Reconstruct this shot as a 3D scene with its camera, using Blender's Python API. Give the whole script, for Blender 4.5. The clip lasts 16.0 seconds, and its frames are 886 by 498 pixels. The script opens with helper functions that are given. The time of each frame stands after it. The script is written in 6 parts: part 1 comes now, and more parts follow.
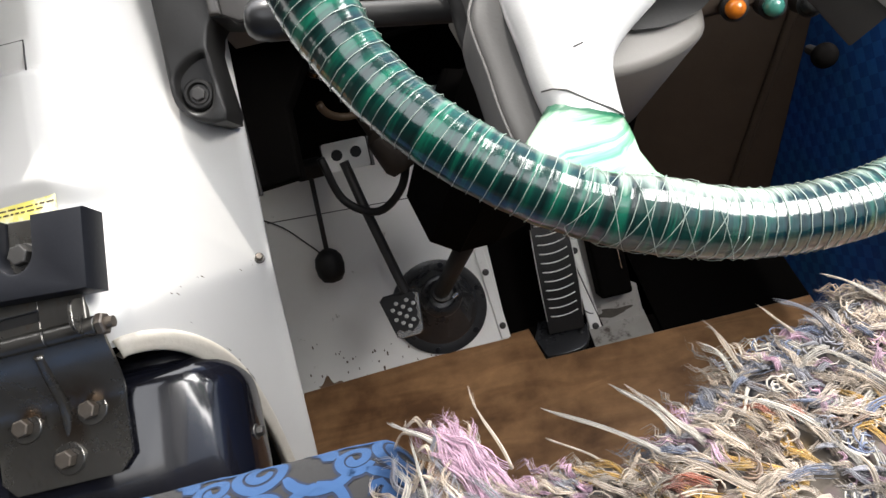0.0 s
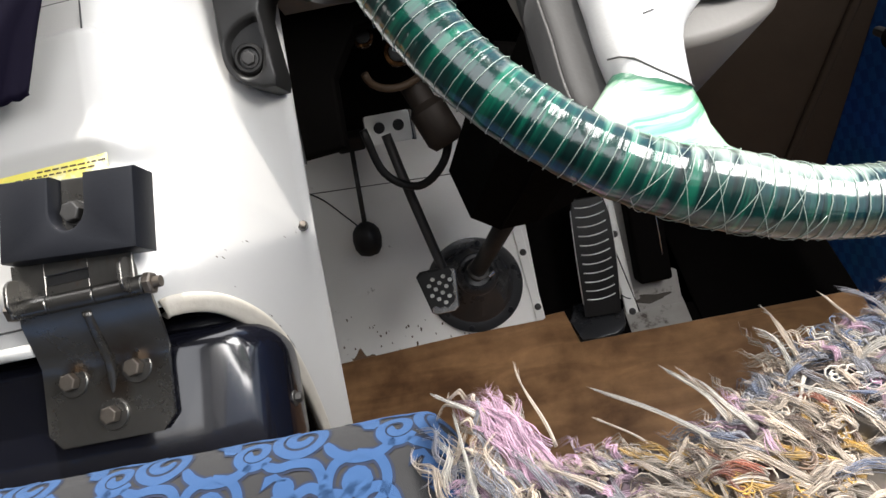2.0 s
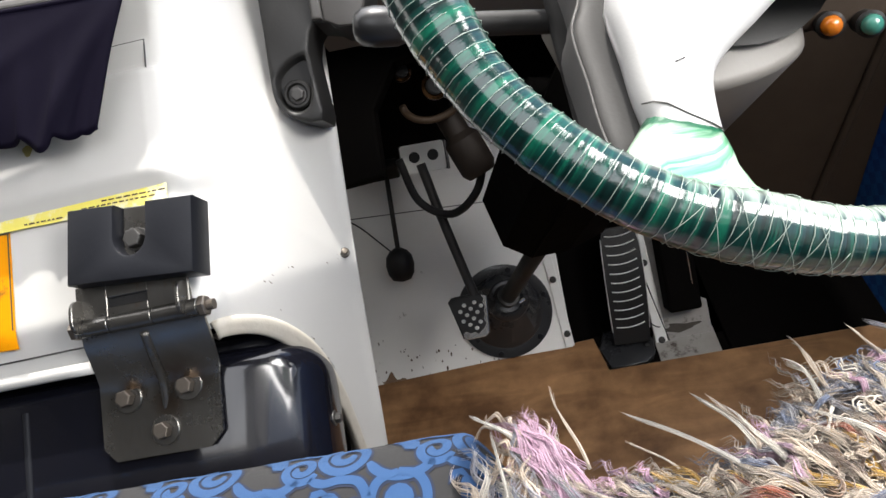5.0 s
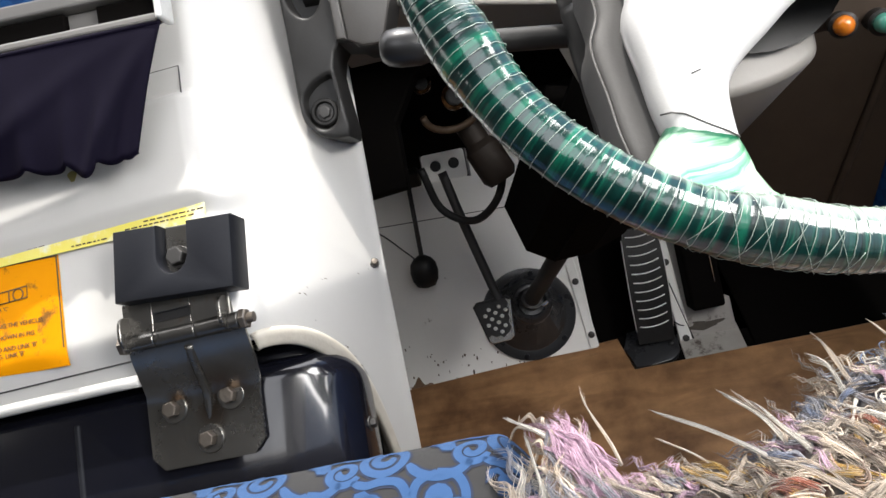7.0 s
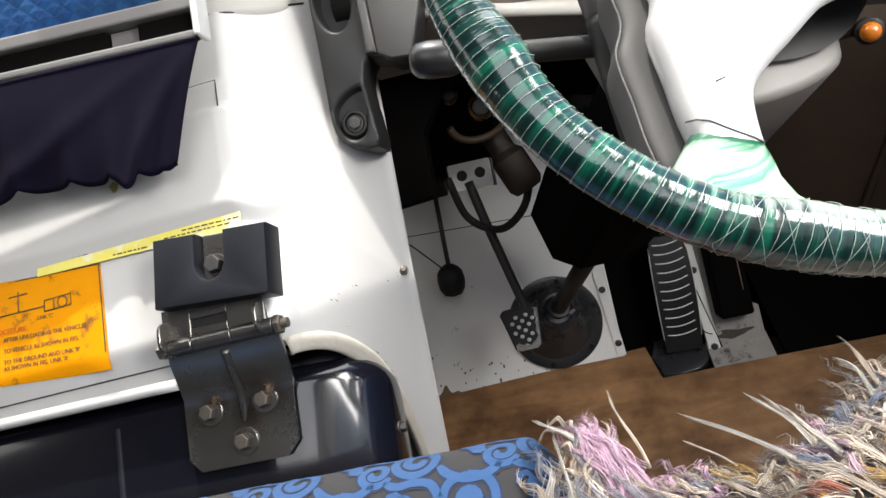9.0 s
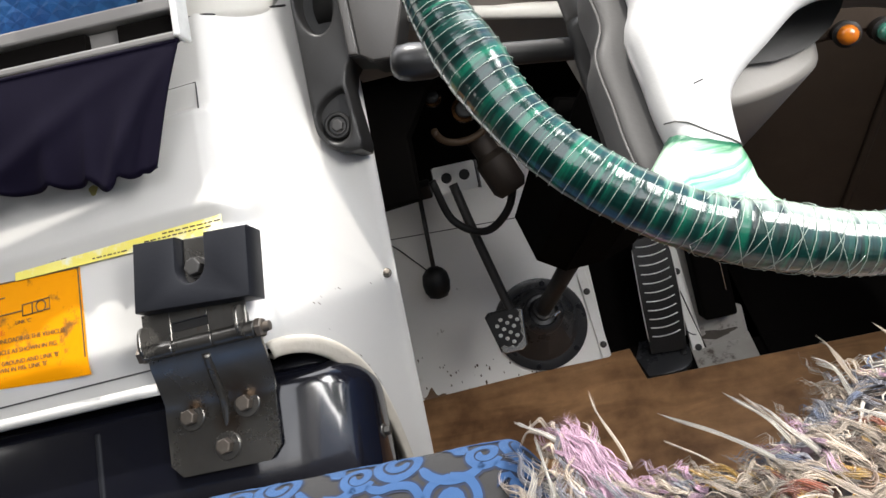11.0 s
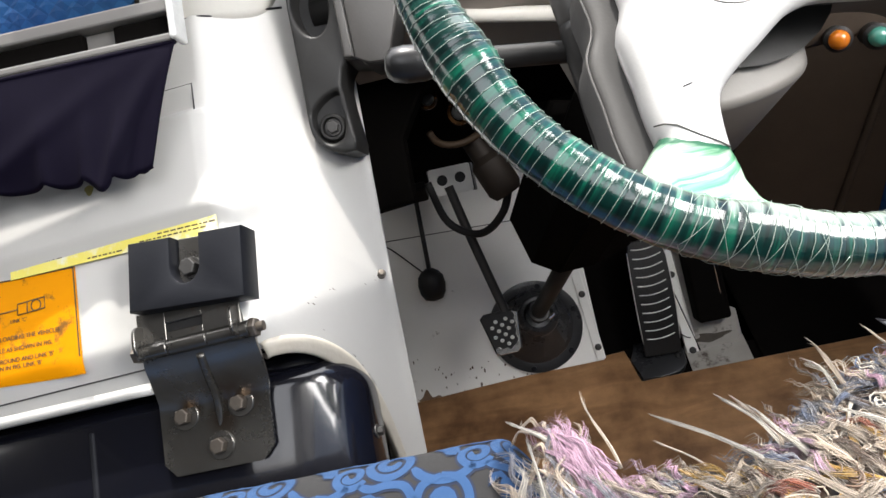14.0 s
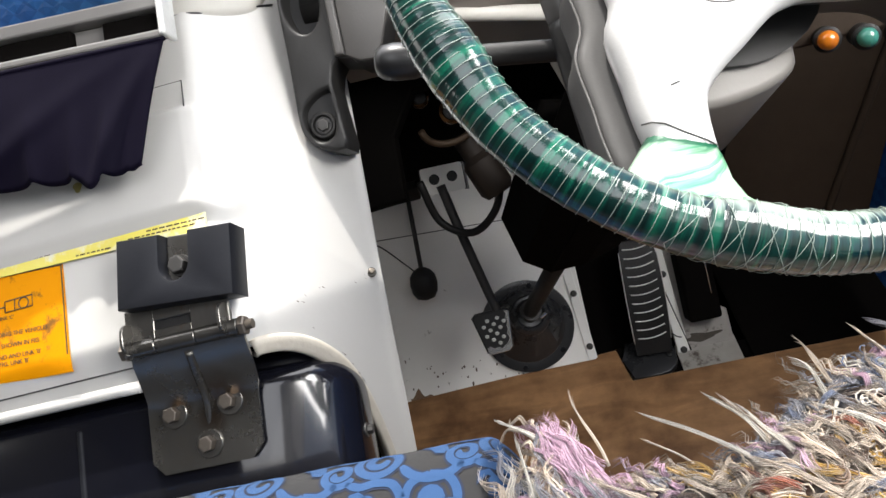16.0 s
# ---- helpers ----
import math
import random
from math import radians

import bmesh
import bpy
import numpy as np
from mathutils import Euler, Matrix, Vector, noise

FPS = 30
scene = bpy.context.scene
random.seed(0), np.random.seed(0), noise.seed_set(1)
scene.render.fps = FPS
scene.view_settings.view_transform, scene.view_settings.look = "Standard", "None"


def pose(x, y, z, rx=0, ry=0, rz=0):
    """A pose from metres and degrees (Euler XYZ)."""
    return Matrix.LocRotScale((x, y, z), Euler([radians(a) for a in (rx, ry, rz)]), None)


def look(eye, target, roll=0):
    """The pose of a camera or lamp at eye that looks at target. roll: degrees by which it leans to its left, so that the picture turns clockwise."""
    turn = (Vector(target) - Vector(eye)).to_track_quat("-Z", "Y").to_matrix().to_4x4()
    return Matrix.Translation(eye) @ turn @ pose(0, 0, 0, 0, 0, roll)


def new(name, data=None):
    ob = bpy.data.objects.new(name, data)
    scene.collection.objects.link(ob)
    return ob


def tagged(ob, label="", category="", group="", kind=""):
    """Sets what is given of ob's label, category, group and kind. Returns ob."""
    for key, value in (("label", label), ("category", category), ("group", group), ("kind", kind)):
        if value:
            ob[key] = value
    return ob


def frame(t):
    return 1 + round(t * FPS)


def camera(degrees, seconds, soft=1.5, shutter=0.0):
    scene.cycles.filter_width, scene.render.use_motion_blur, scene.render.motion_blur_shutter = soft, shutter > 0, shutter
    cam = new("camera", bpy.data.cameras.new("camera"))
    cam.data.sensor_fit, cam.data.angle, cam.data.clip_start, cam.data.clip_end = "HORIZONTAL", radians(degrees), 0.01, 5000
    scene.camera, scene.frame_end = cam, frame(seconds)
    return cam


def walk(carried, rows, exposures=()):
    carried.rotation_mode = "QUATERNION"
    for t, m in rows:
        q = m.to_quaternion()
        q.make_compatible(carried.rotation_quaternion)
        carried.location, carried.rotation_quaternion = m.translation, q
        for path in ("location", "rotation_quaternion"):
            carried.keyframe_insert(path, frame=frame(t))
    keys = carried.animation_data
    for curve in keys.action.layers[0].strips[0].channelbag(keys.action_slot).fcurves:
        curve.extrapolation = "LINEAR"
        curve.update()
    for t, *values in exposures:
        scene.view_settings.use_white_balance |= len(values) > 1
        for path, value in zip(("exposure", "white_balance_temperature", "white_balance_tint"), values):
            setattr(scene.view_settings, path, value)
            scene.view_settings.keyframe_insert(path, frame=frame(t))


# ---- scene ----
cam = camera(65.5, 16.0, soft=1.5)
PATH = [
    (0, (-0.008, 0.053, 1.047), (-0.047, 1.399, -0.432), -15.1),
    (0.5, (-0.009, 0.053, 1.047), (-0.087, 1.383, -0.445), -16.7),
    (1, (-0.004, 0.053, 1.048), (-0.056, 1.368, -0.458), -16.9),
    (1.5, (0.002, 0.052, 1.049), (0.028, 1.389, -0.438), -14.2),
    (2, (-0.021, 0.055, 1.04), (-0.159, 1.372, -0.459), -16.0),
    (2.5, (-0.039, 0.058, 1.04), (-0.265, 1.367, -0.455), -16.5),
    (3, (-0.046, 0.063, 1.047), (-0.275, 1.385, -0.437), -14.9),
    (3.5, (-0.041, 0.05, 1.051), (-0.297, 1.391, -0.41), -16.9),
    (4, (-0.033, 0.046, 1.053), (-0.225, 1.402, -0.405), -16.2),
    (6.5, (-0.026, 0.033, 1.077), (-0.261, 1.426, -0.338), -18.8),
    (7, (-0.032, 0.031, 1.08), (-0.28, 1.42, -0.338), -20.1),
    (7.5, (-0.032, 0.025, 1.082), (-0.311, 1.42, -0.324), -22.0),
    (8, (-0.036, 0.023, 1.085), (-0.342, 1.429, -0.305), -20.9),
    (8.5, (-0.035, 0.022, 1.087), (-0.358, 1.436, -0.29), -22.0),
    (9, (-0.034, 0.021, 1.087), (-0.345, 1.436, -0.292), -21.9),
    (11.5, (-0.027, 0.021, 1.084), (-0.288, 1.439, -0.302), -20.9),
    (12, (-0.023, 0.017, 1.081), (-0.274, 1.429, -0.313), -20.8),
    (12.5, (-0.025, 0.018, 1.082), (-0.289, 1.429, -0.311), -20.9),
    (13, (-0.027, 0.021, 1.084), (-0.301, 1.436, -0.302), -20.7),
    (13.5, (-0.026, 0.018, 1.085), (-0.298, 1.441, -0.293), -20.8),
    (14, (-0.027, 0.017, 1.086), (-0.292, 1.441, -0.294), -20.6),
    (14.5, (-0.025, 0.017, 1.081), (-0.292, 1.426, -0.314), -20.9),
    (15, (-0.027, 0.017, 1.082), (-0.286, 1.426, -0.313), -19.9),
    (15.5, (-0.029, 0.017, 1.084), (-0.286, 1.436, -0.302), -19.7),
    (16, (-0.024, 0.016, 1.084), (-0.272, 1.438, -0.3), -20.0),
]
walk(cam, [(t, look(eye, target, roll)) for t, eye, target, roll in PATH])

# ---- world, sun, large lights ----
scene.view_settings.exposure = 0.59
SUN_TO = Vector((0.05, 0.56, 0.83)).normalized()
world = bpy.data.worlds.new("sky")
scene.world = world
world.use_nodes = True
wt = world.node_tree
sky = wt.nodes.new("ShaderNodeTexSky")
sky.sky_type, sky.sun_disc = "NISHITA", False
sky.sun_elevation = math.asin(SUN_TO.z)
sky.sun_rotation = math.atan2(SUN_TO.x, SUN_TO.y)
wt.nodes["Background"].inputs["Strength"].default_value = 0.15
wt.links.new(sky.outputs[0], wt.nodes["Background"].inputs["Color"])
sun = new("sun", bpy.data.lights.new("sun", "SUN"))
sun.data.energy, sun.data.angle, sun.data.color = 4.2, radians(1), (1.0, 0.96, 0.90)
sun.matrix_world = look((0, 0, 3), Vector((0, 0, 3)) - SUN_TO)


def area_lamp(name, eye, target, sx, sy, watts):
    ob = new(name, bpy.data.lights.new(name, "AREA"))
    ob.data.shape, ob.data.size, ob.data.size_y, ob.data.energy = "RECTANGLE", sx, sy, watts
    ob.data.color = (1.0, 0.975, 0.945)
    ob.matrix_world = look(eye, target)
    return ob


area_lamp("windscreen_light", (-0.35, 1.08, 1.56), (-0.35, 0.20, 1.07), 2.0, 1.14, 22)
area_lamp("side_window_light", (0.64, -0.10, 1.30), (-0.1, 0.55, 0.35), 1.5, 0.85, 2)
# Small bright fill, added for the housing's highlight and the toe board.
area_lamp("side_fill_light", (0.63, 0.23, 1.38), (-0.1, 0.50, 0.50), 0.52, 0.46, 12.5)
# Overhead fill with no known source, added to brighten footwell and seat.
area_lamp("overhead_fill_light", (-0.125, -0.30, 2.06), (-0.125, -0.24, 0.0), 1.1, 1.05, 7.5)
# Left fill added to lift that side; the wall behind it is closed.
area_lamp("left_fill_light", (-1.72, 0.62, 1.34), (-0.4, 0.42, 0.7), 1.3, 0.7, 4)


# ---- materials ----
def mat(name, base, rough=0.5, metal=0.0, second=None, scale=40.0, amount=0.5, bump=0.0, bump_scale=None, spread=0.08,
        coat=0.0, worn=None, worn_scale=6.0, worn_cut=0.62, sheen=0.0, island=False, spec=0.5):
    """Two-scale noise between two colours, a worn or dirty third colour, and fine relief."""
    m = bpy.data.materials.new(name)
    m.use_nodes = True
    nt = m.node_tree
    b = nt.nodes["Principled BSDF"]
    b.inputs["Roughness"].default_value, b.inputs["Metallic"].default_value = rough, metal
    b.inputs["Coat Weight"].default_value, b.inputs["Coat Roughness"].default_value = coat, max(0.08, rough * 0.4)
    b.inputs["Sheen Weight"].default_value = sheen
    b.inputs["Specular IOR Level"].default_value = spec
    tc = nt.nodes.new("ShaderNodeTexCoord")
    second = second or tuple(c * 0.75 for c in base)
    n1 = nt.nodes.new("ShaderNodeTexNoise")
    n1.inputs["Scale"].default_value, n1.inputs["Detail"].default_value, n1.inputs["Roughness"].default_value = scale, 6, 0.65
    nt.links.new(tc.outputs["Object"], n1.inputs["Vector"])
    mx = nt.nodes.new("ShaderNodeMix")
    mx.data_type = "RGBA"
    mx.inputs["A"].default_value, mx.inputs["B"].default_value = (*base, 1), (*second, 1)
    k = nt.nodes.new("ShaderNodeMath")
    k.operation = "MULTIPLY"
    k.inputs[1].default_value = amount
    src = n1.outputs["Fac"]
    if island:
        geo = nt.nodes.new("ShaderNodeNewGeometry")
        src = geo.outputs["Random Per Island"]
    nt.links.new(src, k.inputs[0])
    nt.links.new(k.outputs[0], mx.inputs["Factor"])
    col = mx.outputs["Result"]
    n2 = nt.nodes.new("ShaderNodeTexNoise")
    n2.inputs["Scale"].default_value, n2.inputs["Detail"].default_value = worn_scale, 9
    n2.inputs["Roughness"].default_value = 0.7
    nt.links.new(tc.outputs["Object"], n2.inputs["Vector"])
    if worn:
        ramp = nt.nodes.new("ShaderNodeMapRange")
        ramp.inputs["From Min"].default_value, ramp.inputs["From Max"].default_value = worn_cut, worn_cut + 0.1
        nt.links.new(n2.outputs["Fac"], ramp.inputs["Value"])
        m2 = nt.nodes.new("ShaderNodeMix")
        m2.data_type = "RGBA"
        m2.inputs["B"].default_value = (*worn, 1)
        nt.links.new(ramp.outputs[0], m2.inputs["Factor"])
        nt.links.new(col, m2.inputs["A"])
        col = m2.outputs["Result"]
    nt.links.new(col, b.inputs["Base Color"])
    r = nt.nodes.new("ShaderNodeMapRange")
    r.inputs["To Min"].default_value, r.inputs["To Max"].default_value = max(0.02, rough - spread), min(1, rough + spread)
    nt.links.new(n2.outputs["Fac"], r.inputs["Value"])
    nt.links.new(r.outputs[0], b.inputs["Roughness"])
    if bump:
        bn = nt.nodes.new("ShaderNodeTexNoise")
        bn.inputs["Scale"].default_value, bn.inputs["Detail"].default_value = bump_scale or scale * 3, 4
        nt.links.new(tc.outputs["Object"], bn.inputs["Vector"])
        bp = nt.nodes.new("ShaderNodeBump")
        bp.inputs["Strength"].default_value, bp.inputs["Distance"].default_value = bump, 0.002
        nt.links.new(bn.outputs["Fac"], bp.inputs["Height"])
        nt.links.new(bp.outputs[0], b.inputs["Normal"])
    return m


def node(nt, kind, **values):
    nd = nt.nodes.new(kind)
    for key, value in values.items():
        if key == "operation":
            nd.operation = value
        else:
            nd.inputs[int(key[1:])].default_value = value
    return nd


def math_node(nt, op, a, b=None):
    nd = nt.nodes.new("ShaderNodeMath")
    nd.operation = op
    for i, v in enumerate((a, b)):
        if v is None:
            continue
        if isinstance(v, (int, float)):
            nd.inputs[i].default_value = v
        else:
            nt.links.new(v, nd.inputs[i])
    return nd.outputs[0]


WHITE = mat("white_enamel", (0.565, 0.555, 0.53), 0.34, second=(0.47, 0.46, 0.435), scale=9, amount=0.5, bump=0.05, bump_scale=60, coat=0.25,
            worn=(0.42, 0.36, 0.28), worn_scale=26, worn_cut=0.70)
FLOOR_WHITE = mat("scuffed_white_paint", (0.86, 0.85, 0.82), 0.45, second=(0.74, 0.73, 0.70), scale=14, amount=0.7, bump=0.12, bump_scale=90,
                  worn=(0.16, 0.13, 0.10), worn_scale=34, worn_cut=0.64)
BLACK_GLOSS = mat("black_gloss_plastic", (0.0035, 0.004, 0.008), 0.19, spec=0.3, second=(0.009, 0.009, 0.011), scale=30, amount=0.6, bump=0.03, bump_scale=40,
                  coat=0.8, worn=(0.05, 0.045, 0.04), worn_scale=60, worn_cut=0.72)
BLACK_RUBBER = mat("black_rubber", (0.010, 0.010, 0.011), 0.5, spec=0.3, second=(0.022, 0.021, 0.020), scale=50, amount=0.8, bump=0.25, bump_scale=220)
BOOT_RUBBER = mat("dusty_black_rubber", (0.028, 0.029, 0.032), 0.28, spec=0.6, second=(0.016, 0.016, 0.017), scale=30, amount=0.8, bump=0.12, bump_scale=160)
BLACK_PLASTIC = mat("black_block_plastic", (0.009, 0.0097, 0.0125), 0.42, spec=0.2, second=(0.015, 0.016, 0.020), scale=60, amount=0.7, bump=0.05, bump_scale=300)
DARK_METAL = mat("dark_painted_metal", (0.03, 0.03, 0.03), 0.45, 0.2, second=(0.06, 0.055, 0.05), scale=40, amount=0.7, bump=0.15)
STEEL = mat("dull_steel_plate", (0.19, 0.183, 0.17), 0.29, 0.85, second=(0.075, 0.07, 0.063), scale=22, amount=0.8, bump=0.1, bump_scale=160,
            worn=(0.12, 0.08, 0.048), worn_scale=14, worn_cut=0.60, spread=0.2)
BOLT = mat("zinc_bolt", (0.22, 0.20, 0.175), 0.38, 0.8, second=(0.15, 0.115, 0.085), scale=120, amount=0.9, bump=0.1, spread=0.12)
CHROME = mat("worn_chrome", (0.78, 0.78, 0.78), 0.2, 0.85, second=(0.4, 0.4, 0.4), scale=80, amount=0.6)
BRASS = mat("brass_fitting", (0.22, 0.11, 0.045), 0.25, 0.9, second=(0.18, 0.09, 0.035), scale=90, amount=0.8)
GREY_PLASTIC = mat("grey_grained_plastic", (0.078, 0.075, 0.072), 0.46, spec=0.3, second=(0.064, 0.061, 0.059), scale=60, amount=0.6, bump=0.06, bump_scale=500)
DARK_GREY = mat("dark_grey_plastic", (0.011, 0.0105, 0.010), 0.5, spec=0.3, second=(0.027, 0.026, 0.025), scale=40, amount=0.6, bump=0.06, bump_scale=420)
HUB_GREY = mat("light_grey_grained_plastic", (0.40, 0.392, 0.385), 0.40, second=(0.34, 0.333, 0.325), scale=50, amount=0.5, bump=0.07, bump_scale=700)
BROWN_PANEL = mat("brown_dash_panel", (0.075, 0.056, 0.042), 0.55, spec=0.2, second=(0.036, 0.027, 0.021), scale=20, amount=0.7, bump=0.2, bump_scale=200)
COWL_GREY = mat("grey_cowl_plastic", (0.070, 0.066, 0.062), 0.40, second=(0.055, 0.051, 0.048), scale=30, amount=0.6, bump=0.06, bump_scale=500)
KNEE_GREY = mat("grey_knee_panel_plastic", (0.020, 0.0195, 0.019), 0.45, spec=0.3, second=(0.014, 0.0135, 0.013), scale=40, amount=0.6, bump=0.05, bump_scale=420)
COWL_BEIGE = mat("beige_grey_cowl_plastic", (0.155, 0.145, 0.132), 0.45, spec=0.3, second=(0.12, 0.112, 0.10), scale=40, amount=0.6, bump=0.05, bump_scale=420)
DASH_BROWN = mat("grey_brown_dash_skin", (0.26, 0.225, 0.195), 0.5, second=(0.19, 0.16, 0.14), scale=20, amount=0.6, bump=0.1, bump_scale=300)
BEIGE = mat("beige_trim", (0.17, 0.163, 0.155), 0.45, second=(0.135, 0.128, 0.12), scale=20, amount=0.6, bump=0.1)
CREAM_WALL = mat("cream_interior_panel", (0.62, 0.60, 0.55), 0.5, second=(0.55, 0.52, 0.47), scale=8, amount=0.6, bump=0.1)
CABIN = mat("grey_brown_cabin_lining", (0.085, 0.078, 0.070), 0.6, second=(0.065, 0.06, 0.054), scale=8, amount=0.6, bump=0.1)
# Near-black for dark parts, and for shaded corners, recesses and gaps.
UNDER = mat("black_parts_and_shade", (0.0025, 0.0022, 0.002), 0.8, spec=0.03, second=(0.005, 0.0042, 0.0038), scale=20, amount=0.7, bump=0.3)
CLOTH = mat("purple_black_cloth", (0.0036, 0.0026, 0.0078), 0.7, spec=0.06, second=(0.0055, 0.0042, 0.012), scale=120, amount=0.8, bump=0.04, bump_scale=900, sheen=0.0)
GLOSS_GRIP = mat("glossy_dark_grip", (0.008, 0.008, 0.009), 0.36, spec=0.4, second=(0.014, 0.014, 0.014), scale=60, amount=0.6)
ORANGE_GLASS = mat("amber_lens", (0.60, 0.17, 0.01), 0.10, second=(0.22, 0.05, 0.004), scale=60, amount=0.6, coat=0.6)
GREEN_GLASS = mat("green_lens", (0.05, 0.20, 0.15), 0.18, second=(0.03, 0.13, 0.10), scale=60, amount=0.6, coat=0.6)
CORD = mat("white_cord", (0.26, 0.30, 0.27), 0.4, second=(0.15, 0.21, 0.17), scale=80, amount=0.8, coat=0.3)
ORANGE_PAPER = mat("orange_sticker_paper", (0.72, 0.28, 0.0), 0.6, second=(0.62, 0.22, 0.0), scale=30, amount=0.6, spec=0.1,
                   worn=(0.20, 0.09, 0.02), worn_scale=34, worn_cut=0.555)
YELLOW_PAPER = mat("yellow_sticker_paper", (0.76, 0.65, 0.04), 0.45, second=(0.78, 0.73, 0.40), scale=30, amount=0.6, worn=(0.75, 0.74, 0.62),
                   worn_scale=18, worn_cut=0.50)
PALE_RIB = mat("pale_worn_rib", (0.85, 0.85, 0.83), 0.3, 0.3, second=(0.42, 0.42, 0.40), scale=90, amount=0.8)
LIP_WHITE = mat("chipped_cream_paint", (0.58, 0.55, 0.48), 0.45, second=(0.40, 0.355, 0.29), scale=40, amount=0.9, bump=0.3, bump_scale=120,
                worn=(0.24, 0.18, 0.11), worn_scale=60, worn_cut=0.60)
INK = mat("dark_ink", (0.05, 0.035, 0.02), 0.6, second=(0.10, 0.06, 0.03), scale=300, amount=0.9)


DIRTY_WHITE = mat("dirty_white_paint", (0.40, 0.385, 0.36), 0.5, second=(0.24, 0.22, 0.20), scale=22, amount=0.9, bump=0.15, bump_scale=90,
                  worn=(0.07, 0.055, 0.045), worn_scale=26, worn_cut=0.56)


def wood_material():
    m = mat("brown_wood_board", (0.16, 0.09, 0.05), 0.42)
    nt = m.node_tree
    b = nt.nodes["Principled BSDF"]
    tc = nt.nodes.new("ShaderNodeTexCoord")
    mp = nt.nodes.new("ShaderNodeMapping")
    mp.inputs["Scale"].default_value = (2.4, 9.0, 2.0)
    nt.links.new(tc.outputs["Object"], mp.inputs["Vector"])
    n1 = nt.nodes.new("ShaderNodeTexNoise")
    n1.inputs["Scale"].default_value, n1.inputs["Detail"].default_value, n1.inputs["Distortion"].default_value = 3.0, 8, 1.6
    nt.links.new(mp.outputs[0], n1.inputs["Vector"])
    r = nt.nodes.new("ShaderNodeValToRGB")
    e = r.color_ramp.elements
    e[0].position, e[0].color = 0.15, (0.20, 0.105, 0.050, 1)
    e[1].position, e[1].color = 0.92, (0.48, 0.28, 0.14, 1)
    nt.links.new(n1.outputs["Fac"], r.inputs[0])
    # broad stains and a worn, paler patch by the cut-out
    n3 = nt.nodes.new("ShaderNodeTexNoise")
    n3.inputs["Scale"].default_value, n3.inputs["Detail"].default_value, n3.inputs["Roughness"].default_value = 7.0, 7, 0.62
    nt.links.new(tc.outputs["Object"], n3.inputs["Vector"])
    stain = nt.nodes.new("ShaderNodeValToRGB")
    g = stain.color_ramp.elements
    g[0].position, g[0].color = 0.36, (0.30, 0.24, 0.20, 1)
    g[1].position, g[1].color = 0.62, (1.15, 1.10, 1.02, 1)
    nt.links.new(n3.outputs["Fac"], stain.inputs[0])
    mul = nt.nodes.new("ShaderNodeMix")
    mul.data_type, mul.blend_type = "RGBA", "MULTIPLY"
    mul.inputs["Factor"].default_value = 0.85
    nt.links.new(r.outputs[0], mul.inputs["A"])
    nt.links.new(stain.outputs[0], mul.inputs["B"])
    nt.links.new(mul.outputs["Result"], b.inputs["Base Color"])
    bp = nt.nodes.new("ShaderNodeBump")
    bp.inputs["Strength"].default_value, bp.inputs["Distance"].default_value = 0.2, 0.001
    nt.links.new(n1.outputs["Fac"], bp.inputs["Height"])
    nt.links.new(bp.outputs[0], b.inputs["Normal"])
    return m


WOOD = wood_material()


